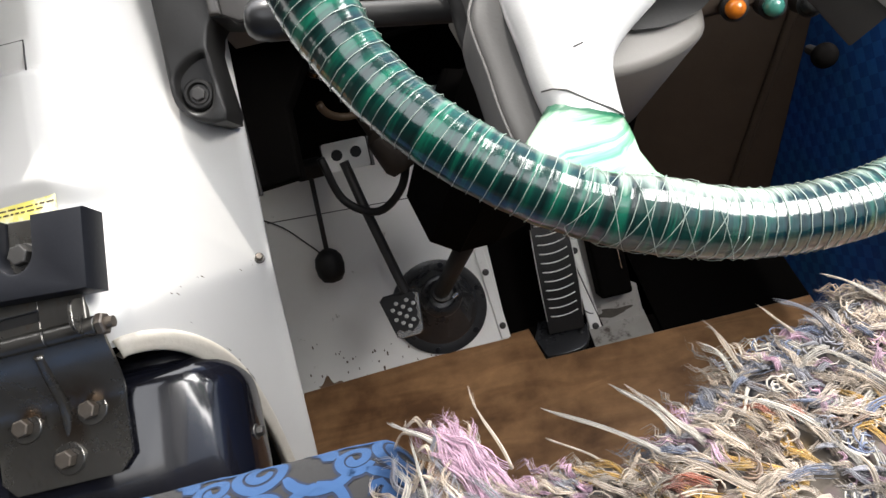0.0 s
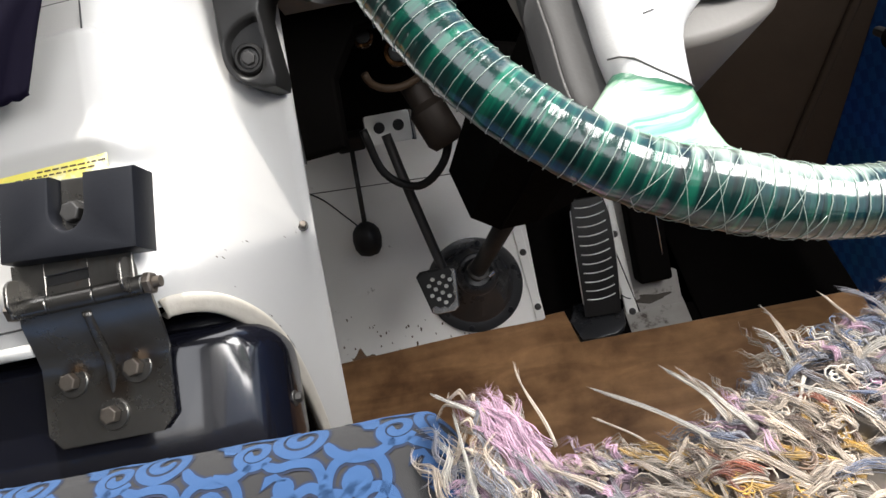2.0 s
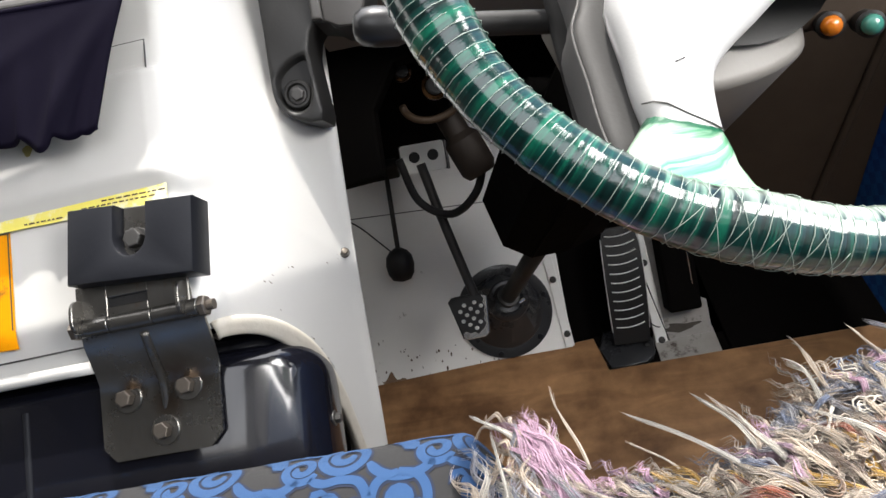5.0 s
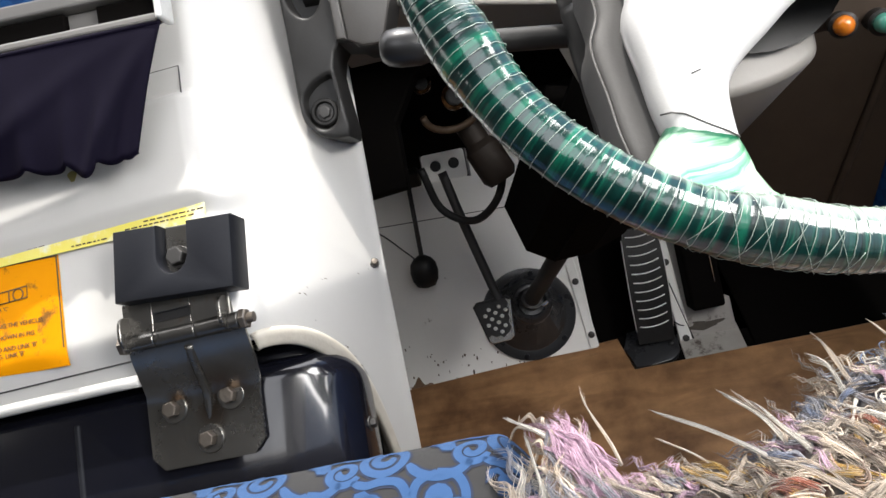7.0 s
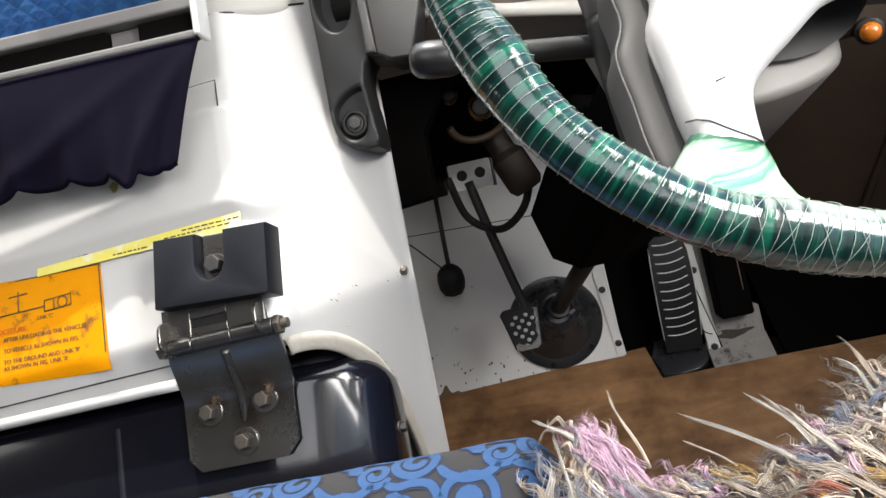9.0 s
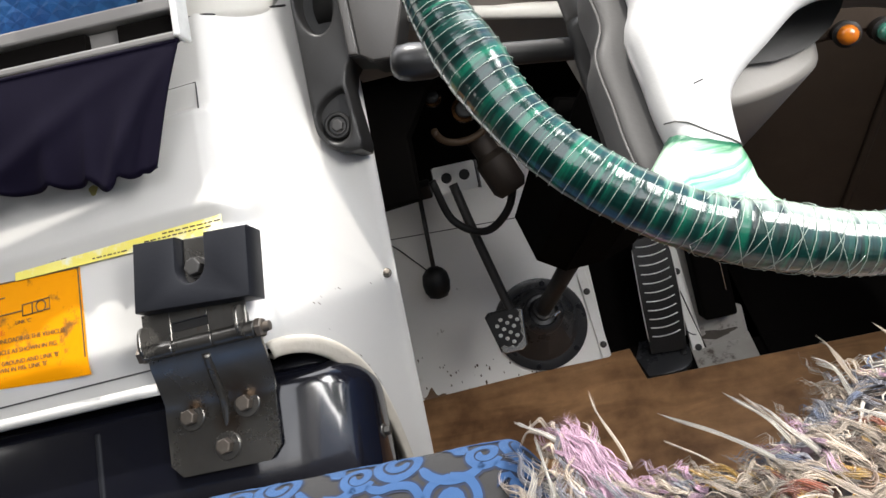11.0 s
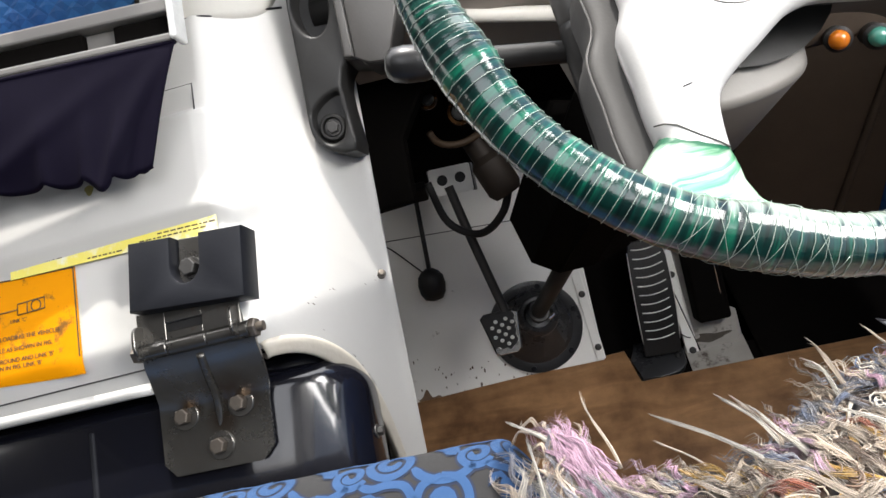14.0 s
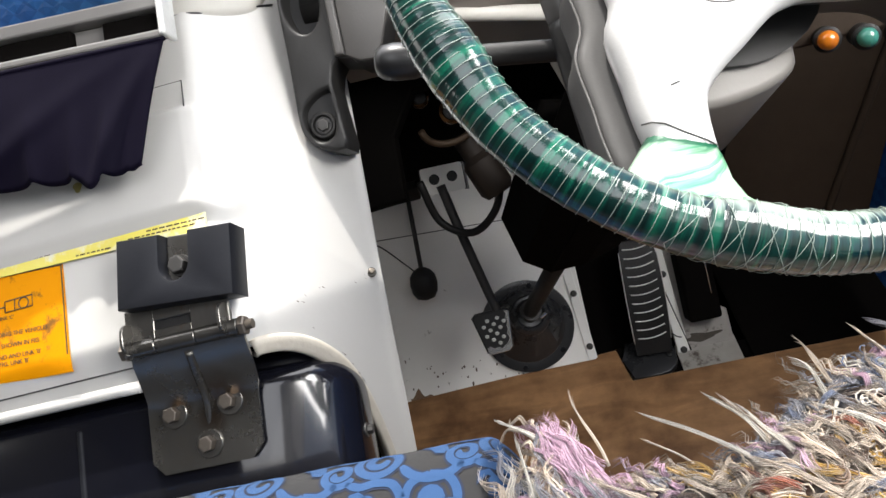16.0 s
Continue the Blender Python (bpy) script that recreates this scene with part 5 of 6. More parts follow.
def steering_wheel():
    root = thing("steering_wheel", "large steering wheel with rim bound in green film and white cord", "steering wheel", W_M)
    bm = bmesh.new()
    uvl = bm.loops.layers.uv.new("wrap")
    na, nw = 600, 24
    ring = []
    for i in range(na):
        a = 2 * math.pi * i / na
        t = RIM_T * (1.0 + 0.010 * math.sin(a * 75) + 0.007 * math.sin(a * 31 + 1))
        ring.append([bm.verts.new(rim_point(a, 2 * math.pi * j / nw, t * wound(a, 2 * math.pi * j / nw))) for j in range(nw)])
    for i in range(na):
        for j in range(nw):
            f = bm.faces.new((ring[i][j], ring[(i + 1) % na][j], ring[(i + 1) % na][(j + 1) % nw], ring[i][(j + 1) % nw]))
            for lp, (p, q) in zip(f.loops, ((i, j), (i + 1, j), (i + 1, j + 1), (i, j + 1))):
                lp[uvl].uv = (p / na, q / nw)
    rim = part("rim", bm, WRAP, root, "green wrapped rim", smooth=True)
    # cord wound wide on one half of the rim and close on the other
    per, path, a, s = 12, [], 0.0, 0
    while a < 2 * math.pi:
        w = 2 * math.pi * s / per + 0.35 * math.sin(s * 0.021)
        path.append(rim_point(a, w, RIM_T * 1.035 * wound(a, w)))
        close = smoothstep(4.05, 4.45, a) if a > 3.2 else 1 - smoothstep(1.2, 1.8, a)
        pitch = (0.0305 + 0.005 * math.sin(a * 23) * math.sin(a * 7.3 + 1)) * (1 - close) + 0.0225 * close
        a += pitch / per
        s += 1
    tube("cord", path, 0.00022, CORD, rim, "white cord wound round the rim", seg=5)
    # criss-cross binding where the spoke meets the rim
    a0 = math.atan2(-0.165, -0.118)
    for sign in (1, -1):
        for q in range(3):
            path = []
            for s in range(60):
                u = s / 59
                a = a0 - 0.17 + 0.34 * u
                w = sign * (u * (8.6 + 0.7 * q) + q * 1.57) + 0.4
                path.append(rim_point(a, w, RIM_T * 1.045 * wound(a % (2 * math.pi), w)))
            tube("binding", path, 0.00018, CORD, rim, seg=5)
    # spokes and pad: a light grey moulded centre, dished below the rim
    half = [(0.142, -0.118), (0.139, -0.085), (0.134, -0.060), (0.128, -0.028), (0.114, -0.008), (0.104, 0.03), (0.06, 0.06)]
    inner = [(0.090, -0.128), (0.083, -0.104), (0.075, -0.087), (0.060, -0.077), (0.038, -0.068), (0.014, -0.058), (0.0, -0.056)]
    def ring_of(outer, rim):
        full = [(-x, y) for x, y in outer] + [(x, y) for x, y in reversed(outer)]
        low_edge = rim + [(-x, y) for x, y in reversed(rim[:-1])]
        top_edge = smooth_path([(x, y, 0) for x, y in full], 3)
        low_edge = smooth_path([(x, y, 0) for x, y in low_edge], 3)
        return [(p.x, p.y) for p in top_edge] + [(p.x, p.y) for p in low_edge]

    body = ring_of(half, [(x + 0.006, y + (0.0 if x > 0.085 else 0.020)) for x, y in inner])
    low = part("pad_body", prism(body, -0.095, -0.052, 0.006, 3), GREY_PLASTIC, root, "grey moulded pad body")
    auto_smooth(low, 50)
    trim = [(x - 0.017 * (1 if x > 0 else -1), y) for x, y in half]
    pad = ring_of(trim, inner)
    ob = part("pad", prism(pad, -0.056, -0.030, 0.013, 5), HUB_GREY, root, "light grey moulded centre pad")
    auto_smooth(ob, 50)
    cowl = [(-0.085, -0.070), (-0.051, -0.082), (-0.017, -0.086), (0.010, -0.082), (0.020, -0.070), (0.027, -0.040), (0.030, 0.05), (-0.085, 0.05)]
    cowl = [(p.x, p.y) for p in smooth_path([(x, y, 0) for x, y in cowl], 4)]
    cw = part("column_cowl", prism(cowl, -0.21, -0.085, 0.006, 3), COWL_BEIGE, root, "beige-grey plastic column cowl")
    auto_smooth(cw, 40)
    groove = [(-0.1215, -0.0885, -0.0355), (-0.1175, -0.091, -0.0310), (-0.112, -0.095, -0.0297), (-0.104, -0.105, -0.0297), (-0.096, -0.114, -0.0297), (-0.091, -0.119, -0.0325)]
    tube("joint_line", groove, 0.0005, COWL_GREY, root)
    for sx in (-1, 1):
        bead = [(sx * (x + 0.0004), y, -0.0535) for x, y in half]
        tube("parting_bead", smooth_path(bead, 5), 0.0009, COWL_GREY, root, "thin moulded parting line", seg=6)
    for sx in (-1, 1):
        sp = bmesh.new()
        uvl = sp.loops.layers.uv.new("wrap")
        rows = ((0.088, -0.117, 0.121, -0.095, -0.0325, -0.056), (0.091, -0.125, 0.128, -0.100, -0.0265, -0.052), (0.096, -0.134, 0.137, -0.106, -0.019, -0.045),
                (0.102, -0.143, 0.148, -0.113, -0.010, -0.036), (0.105, -0.156, 0.154, -0.121, -0.001, -0.026), (0.100, -0.171, 0.163, -0.128, 0.007, -0.018),
                (0.086, -0.192, 0.172, -0.126, 0.0125, -0.013), (0.078, -0.199, 0.176, -0.129, 0.003, -0.006))
        prev = None
        for k, (iu, iv, ou, ov, zt, zb) in enumerate(rows):
            cur = []
            for i in range(24):
                c, q = math.cos(radians(15 * i)), math.sin(radians(15 * i))
                c, q = math.copysign(abs(c) ** 0.6, c), math.copysign(abs(q) ** 0.6, q)
                t = 0.5 + 0.5 * c
                bow = (0.0, 0.0, 0.0, 0.001, 0.002, 0.004, 0.005, 0.004)[k] * (1 - c * c)
                u, v = sx * (iu + (ou - iu) * t + 0.58 * bow), iv + (ov - iv) * t - 0.81 * bow
                z = (zt + zb) / 2 + (zt - zb) / 2 * q + 0.0005 * math.sin(i * 2.2 + k * 1.9)
                cur.append(sp.verts.new((u, v, z)))
            if prev:
                for i in range(24):
                    f = sp.faces.new((prev[i], prev[(i + 1) % 24], cur[(i + 1) % 24], cur[i]))
                    for lp, (p, q) in zip(f.loops, ((i, k - 1), (i + 1, k - 1), (i + 1, k), (i, k))):
                        lp[uvl].uv = (p * 0.0035 + q * 0.006, q * 0.11)
            prev = cur
        part("spoke", sp, WRAP_GLARE, root, "spoke end bound in green film, paled for the glare on it", smooth=True)
    part("pad_mark", box(0.006, 0.0008, 0.0003, (-0.094, -0.076, -0.0295)), DARK_GREY, root, m=None)
    tube("emblem_ring", [(-0.030 + 0.0297 * math.cos(a), -0.0150 + 0.0297 * math.sin(a), -0.0299) for a in [2 * math.pi * q / 48 for q in range(48)]], 0.0005, GREY_PLASTIC, ob, "thin round groove", seg=6, closed=True)
    part("boss", lathe([(0.05, -0.16), (0.06, -0.10), (0.07, -0.08)], 28), DARK_GREY, root)
    return root


steering_wheel()


# ---- steering column with stalk, boot ----
BOOT = TOE_M @ Vector((-0.066, 0.112, 0.0))
COL_TOP = W_O - W_N * 0.10
COL_DIR = (COL_TOP - BOOT).normalized()


def column():
    root = thing("steering_column", "dark steering column with plastic shroud and shaft", "steering column")
    shaft_end = BOOT + COL_DIR * 0.40
    tube("shaft", [BOOT + COL_DIR * 0.02, shaft_end], 0.0135, BLACK_RUBBER, root, "black steel shaft", seg=16)
    ax = (Vector((1, 0, 0)) - COL_DIR * COL_DIR.x).normalized()
    ay = COL_DIR.cross(ax)
    o = BOOT + COL_DIR * 0.36
    m = Matrix(((ax.x, ay.x, COL_DIR.x, o.x), (ax.y, ay.y, COL_DIR.y, o.y), (ax.z, ay.z, COL_DIR.z, o.z), (0, 0, 0, 1)))
    outline = [(-0.080, 0.052), (-0.064, -0.014), (-0.030, -0.034), (0.019, -0.030), (0.070, -0.010), (0.085, 0.05), (0.03, 0.10), (-0.047, 0.112)]
    low = part("lower_shroud", prism(outline, 0.0, 0.20, 0.008, 2), UNDER, root, "black plastic lower shroud", m=m)
    upper = [(x * 0.8 + 0.006, y * 0.8) for x, y in outline]
    up = part("upper_shroud", prism(upper, 0.20, 0.36, 0.008, 2), UNDER, root, "dark grey upper shroud", m=m)
    tube("shroud_seam", [m @ Vector((-0.030, -0.0345, 0.01)), m @ Vector((-0.030, -0.0345, 0.19))], 0.0012, UNDER, root)
    return root


column()


def boot():
    m = TOE_M @ Matrix.Translation((-0.063, 0.103, 0.0005))
    root = thing("column_boot", "round black rubber boot at the foot of the steering column", "rubber boot", m)
    b = part("flange", lathe([(0.083, 0), (0.085, 0.003), (0.084, 0.007), (0.070, 0.009), (0.066, 0.008)], 48), BOOT_RUBBER, root)
    auto_smooth(b)
    for a in range(15, 375, 60):
        part("stud", lathe([(0.005, 0.006), (0.005, 0.011), (0.003, 0.0125)], 10, pose(0.076 * math.cos(radians(a)), 0.076 * math.sin(radians(a)), 0)), BLACK_PLASTIC, root)
    tip = m.inverted() @ (BOOT + COL_DIR * 0.075)
    bm = bmesh.new()
    prev = None
    n = 40
    for s, r, flat in ((0.0, 0.067, 0), (0.05, 0.067, 0), (0.10, 0.064, 0), (0.15, 0.061, 0), (0.18, 0.060, 1), (0.60, 0.038, 1), (0.62, 0.036, 0), (0.66, 0.0365, 0),
                       (0.72, 0.0355, 0), (0.77, 0.031, 0), (0.78, 0.026, 0), (0.72, 0.022, 0), (0.70, 0.014, 0)):
        c = Vector((0, 0, 0.007)).lerp(tip, s)
        cur = []
        for i in range(n):
            a = 2 * math.pi * i / n
            q = (a % (math.pi / 4)) - math.pi / 8
            rr = r * (math.cos(math.pi / 8) / math.cos(q) * 1.03 if flat else 1)
            cur.append(bm.verts.new((c.x + rr * math.cos(a), c.y + rr * math.sin(a), c.z)))
        if prev:
            for i in range(n):
                bm.faces.new((prev[i], prev[(i + 1) % n], cur[(i + 1) % n], cur[i]))
        prev = cur
    g = part("gaiter", bm, BOOT_RUBBER, root, "faceted rubber gaiter", smooth=True)
    auto_smooth(g, 18)
    c = BOOT + COL_DIR * 0.066
    part("clamp", lathe([(0.016, -0.003), (0.0185, -0.003), (0.0185, 0.004), (0.016, 0.004)], 24, m.inverted() @ along(c, c + COL_DIR)), DARK_METAL, root, "dark clamp ring")
    lug = m.inverted() @ along(c, c + COL_DIR)
    part("clamp_screw", lathe([(0.0035, 0), (0.0035, 0.012), (0.002, 0.013)], 10, lug @ pose(0.006, -0.0195, 0.002, 0, 90, 0)), CHROME, root, "bright clamp screw")
    return root


boot()


def stalk():
    root = thing("indicator_stalk", "grey indicator stalk with flat rounded tip", "control stalk")
    a, b = Vector((0.040, 0.478, 0.806)), Vector((-0.105, 0.476, 0.838))
    path = [a.lerp(b, i / 14) for i in range(15)]
    tube("lever", path[:12], [0.0085] * 9 + [0.0095, 0.0105, 0.0115], DARK_GREY, root, seg=14)
    tube("grip", [a.lerp(b, 0.76), a.lerp(b, 0.80), a.lerp(b, 0.9), a.lerp(b, 0.96), a.lerp(b, 0.99), a.lerp(b, 1.0)],
         [0.0115, 0.0135, 0.0140, 0.0125, 0.009, 0.004], GLOSS_GRIP, root, "dark flat grip", seg=16)
    tube("post", [(0.028, 0.535, 0.885), (0.0375, 0.487, 0.829), (0.039, 0.483, 0.824)], [0.0125, 0.0130, 0.0118], COWL_GREY, root, "smooth grey post", seg=20)
    tube("sleeve", smooth_path([(0.0385, 0.486, 0.827), (0.042, 0.470, 0.808), (0.050, 0.437, 0.769), (0.058, 0.405, 0.735)], 4),
         [0.0135, 0.0145, 0.0150, 0.0158, 0.0168, 0.0175, 0.0185, 0.0195, 0.0205, 0.0215, 0.0225, 0.023, 0.0235], KNEE_GREY, root, "dark grey tapering sleeve", seg=20)
    return root


stalk()


# ---- pedals ----
def brake_pedal():
    root = thing("brake_pedal", "hanging brake pedal with perforated metal pad", "pedal")
    m = Matrix.Translation((-0.109, 0.702, 0.214)) @ pose(0, 0, 0, 45, 8, -4) @ Matrix.Diagonal((1.14, 1.04, 1, 1))
    pad = [(-0.0325, 0.0185), (-0.0275, 0.0255), (0.015, 0.034), (0.0215, 0.030), (0.0245, -0.028), (0.019, -0.0345), (-0.006, -0.0395), (-0.013, -0.036)]
    part("pad", prism(pad, -0.012, -0.002, 0.003, 2), BLACK_RUBBER, root, "black rubber pad", m=m)
    face = [(x * 0.93 - 0.0003, y * 0.93) for x, y in pad]
    tread = part("tread", prism(face, -0.003, 0.0005, 0.001, 1), BLACK_RUBBER, root, m=m)
    for i in range(-3, 4):
        for j in range(-4, 6):
            x, y = -0.0156 + 0.0142 * i + 0.009 * j, 0.005 + 0.0042 * i - 0.0052 * j
            if y > -0.024 and y < 0.022 + 0.2 * x and -0.026 + max(0, 0.018 - y) * 0.34 < x < 0.0165:
                part("stud", lathe([(0.0031, 0), (0.0029, 0.0018), (0.0016, 0.0028)], 10, pose(x, y, 0.0003)), PALE_RIB, tread, "polished stud")
    worn_edge = [(0.0129, 0.030), (0.0165, 0.024), (0.0150, 0.019), (0.0180, 0.0114), (0.0160, 0.006), (0.0178, 0.001), (0.0162, -0.006), (0.0195, -0.013),
                 (0.0170, -0.0195), (0.0120, -0.0245), (0.0090, -0.0285), (0.0030, -0.0258), (-0.002, -0.0280), (-0.0085, -0.0245), (-0.0125, -0.0275),
                 (-0.0118, -0.0350), (-0.006, -0.0375), (0.018, -0.0330), (0.0228, -0.0270), (0.0205, 0.0285)]
    part("bright_edge", prism(worn_edge, -0.002, 0.0012, 0.0006, 1), CHROME, root, "worn bright metal edge with a scalloped border", m=m)
    tube("arm", smooth_path([(-0.098, 0.722, 0.222), (-0.108, 0.752, 0.262), (-0.128, 0.815, 0.345), (-0.140, 0.86, 0.40)], 5), 0.0075, DARK_METAL, root, "black steel arm")
    return root


brake_pedal()


toe_seam = tube("toe_seam", [TOE_M @ Vector((-0.32, 0.319, 0.0005)), TOE_M @ Vector((-0.18, 0.310, 0.0005)), TOE_M @ Vector((-0.055, 0.302, 0.0005))], 0.0008, DARK_METAL, seg=6)
tagged(toe_seam, "thin dark seam across the white toe board", "seam")
lever_cable = tube("lever_cable", smooth_path([TOE_M @ Vector(p) for p in ((-0.34, 0.335, 0.004), (-0.295, 0.306, 0.005), (-0.26, 0.268, 0.006), (-0.235, 0.240, 0.012))], 5), 0.0013, BLACK_RUBBER, seg=8)
tagged(lever_cable, "thin black cable running to the floor lever", "cable")


def pedal_bracket():
    m = Matrix.Translation((-0.135, 0.868, 0.405)) @ pose(0, 0, 0, 48, 0, -3)
    root = thing("pedal_bracket", "pale steel pedal bracket with two round holes", "bracket", m)
    bm = prism(rounded(-0.034, -0.022, 0.034, 0.022, 0.004, 3), -0.002, 0.002, 0.0006, 1)
    part("plate", bm, FLOOR_WHITE, root)
    for x in (-0.013, 0.016):
        part("hole", lathe([(0.0085, 0.0018), (0.0085, 0.0026)], 20, pose(x, 0.002, 0)), BLACK_RUBBER, root, "dark hole")
    part("side_flange", box(0.004, 0.044, 0.03, (-0.034, 0, -0.015), 0.001), DARK_METAL, root)
    part("side_flange", box(0.004, 0.044, 0.03, (0.034, 0, -0.015), 0.001), DARK_METAL, root)
    return root


pedal_bracket()


def ball_lever():
    root = thing("floor_lever", "thin black lever with oval rubber knob", "lever")
    c = TOE_M @ Vector((-0.224, 0.225, 0.045))
    up = Vector((0.01, 0.10, 0.13)).normalized()
    k = part("knob", lathe([(0.004, -0.027), (0.014, -0.024), (0.020, -0.014), (0.022, 0.0), (0.020, 0.013), (0.014, 0.021), (0.006, 0.026)], 20), BLACK_RUBBER, root,
             "black rubber knob", m=along(c, c + up) @ Matrix.Diagonal((1.15, 0.9, 1.12, 1)))
    auto_smooth(k, 60)
    tube("rod", [c + up * 0.02, c + up * 0.16], 0.0042, DARK_METAL, root)
    part("pivot", box(0.046, 0.022, 0.03, c + up * 0.165, 0.004), BLACK_RUBBER, root, "black pivot block", m=None)
    return root


ball_lever()


def accelerator():
    root = thing("accelerator_pedal", "long black ribbed organ accelerator pedal", "pedal")
    m = TOE_M @ Matrix.Translation((0.145, 0.0, 0.018)) @ pose(0, 0, 0, 3, 0, -2)
    bm = bmesh.new()
    prev = None
    for i in range(13):
        t = i / 12
        y, w = 0.012 + 0.205 * t, 0.0305 * (1 + 0.10 * math.sin(t * 3.0)) * (1 - 0.18 * smoothstep(0.85, 1.0, t))
        z = 0.010 * math.sin(t * 3.14) + 0.006
        cur = [bm.verts.new((-w, y, z)), bm.verts.new((w, y, z)), bm.verts.new((w, y, z - 0.012)), bm.verts.new((-w, y, z - 0.012))]
        if prev:
            for q in range(4):
                bm.faces.new((prev[q], prev[(q + 1) % 4], cur[(q + 1) % 4], cur[q]))
        else:
            bm.faces.new(cur)
        prev = cur
    bm.faces.new(prev)
    part("tread_plate", bm, BLACK_RUBBER, root, "black rubber tread", m=m)
    for i in range(11):
        t = 0.16 + 0.078 * i
        y, w = 0.012 + 0.205 * t, 0.0245
        z = 0.010 * math.sin(t * 3.14) + 0.0065
        path = [(w * s, y - 0.004 * (1 - s * s) + 0.004 * (s + 1) * 0.5, z) for s in [-1 + 0.2 * q for q in range(11)]]
        tube("rib", [m @ Vector(p) for p in path], 0.0011, PALE_RIB, root, "thin bright rib", seg=6)
    for sx in (-1, 1):
        path = []
        for q in range(11):
            t = 0.12 + 0.8 * q / 10
            path.append(m @ Vector((sx * 0.0305 * (1 + 0.10 * math.sin(t * 3.0)), 0.012 + 0.205 * t, 0.010 * math.sin(t * 3.14) + 0.006)))
        tube("edge_strip", path, 0.0008, PALE_RIB, root, "bright edge strip", seg=6)
    base = [(-0.060, -0.004), (-0.048, -0.046), (-0.015, -0.0485), (0.013, -0.0455), (0.026, -0.038), (0.033, -0.026), (0.0355, -0.003), (0.028, 0.022), (0.0, 0.03), (-0.045, 0.03)]
    foot = part("base_plate", prism(base, 0.0, 0.012, 0.003, 2), BOOT_RUBBER, root, "rounded grey rubber foot", m=Matrix.Translation((0.148, 0.737, 0.001)))
    auto_smooth(foot, 40)
    part("screw", lathe([(0.006, 0.0), (0.006, 0.003), (0.003, 0.005)], 12), BLACK_RUBBER, foot, "black screw head", m=pose(0.022, -0.012, 0.0118))
    return root


accelerator()


# ---- floor board, metal strips ----
def flecks():
    """Small dark chips in the toe board's paint, close to the board."""
    random.seed(3)
    verts, faces = [], []
    for i in range(46):
        x, y = random.uniform(-0.32, -0.03), 0.012 + abs(random.gauss(0, 0.045))
        r, a0, n = random.uniform(0.0006, 0.0022), random.uniform(0, 6), len(verts)
        stretch = random.uniform(1, 3)
        for q in range(6):
            a = a0 + q * math.pi / 3
            rr = r * random.uniform(0.6, 1.2)
            verts.append(TOE_M @ Vector((x + rr * math.cos(a), y + rr * stretch * math.sin(a), 0.0006)))
        faces.append(tuple(range(n, n + 6)))
    rust = mat("rust_stain", (0.12, 0.06, 0.03), 0.8, second=(0.26, 0.18, 0.12), scale=60, amount=0.9)
    outline = [(-0.288 + 0.020 * math.cos(a) * (1 + 0.35 * math.sin(3 * a + 1)), 0.004 + 0.019 * abs(math.sin(a)) * (1 + 0.4 * math.sin(5 * a))) for a in [math.pi * i / 16 for i in range(17)]]
    stain = part("rust_stain", prism(outline, 0.0003, 0.0007), rust, m=TOE_M)
    tagged(stain, "brown rust stain on the toe board beside the floor board", "stain")
    ob = part("paint_fleck", mesh_of("paint_fleck", verts, faces, INK, False), INK)
    return tagged(ob, "dark paint flecks on the white toe board", "paint flecks", kind="stuff")


flecks()


def board():
    outline = [(-0.335, 0.737), (0.083, 0.757), (0.096, 0.688), (0.60, 0.688), (0.60, 0.0), (-0.335, 0.0)]
    ob = part("floor_board", prism(outline, 0.0, 0.013, 0.0015, 1), WOOD)
    return tagged(ob, "worn brown plywood floor board cut round the pedals", "floor board")


board()
# Black sheet added to darken the shaded corner of the floor.
shade_ob = part("corner_shade", box(0.36, 0.62, 0.006, (0.485, 0.66, 0.004), 0.002), UNDER)
tagged(shade_ob, "added black sheet for the shaded floor corner beside the accelerator", "floor mat")


def strip(name, x0, y0, x1, y1, w, label):
    m = TOE_M
    d = Vector((x1 - x0, y1 - y0, 0))
    root = thing(name, label, "metal strip", m @ Matrix.Translation((x0, y0, 0.0)) @ pose(0, 0, 0, 0, 0, math.degrees(math.atan2(d.y, d.x)) - 90))
    bar = part("bar", box(w, d.length, 0.004, (0, d.length / 2, 0.003), 0.001), FLOOR_WHITE, root)
    for t in (0.12, 0.62):
        part("rivet", lathe([(0.006, 0.004), (0.006, 0.008), (0.003, 0.0095)], 12, pose(0, d.length * t, 0)), DARK_METAL, bar, "black rivet")
    return root


strip("edge_strip", 0.040, 0.02, 0.026, 0.22, 0.016, "scuffed pale metal edge strip with rivets")
strip("edge_strip", 0.200, -0.03, 0.186, 0.25, 0.020, "scuffed pale metal edge strip with rivets")
for x in (0.219, 0.270):
    rv = part("floor_rivet", lathe([(0.005, 0.0), (0.005, 0.003), (0.002, 0.0045)], 12, TOE_M @ pose(x, -0.030, 0.002)), DARK_METAL)
    tagged(rv, "small black rivet in the painted sheet", "rivet", group="floor rivets")


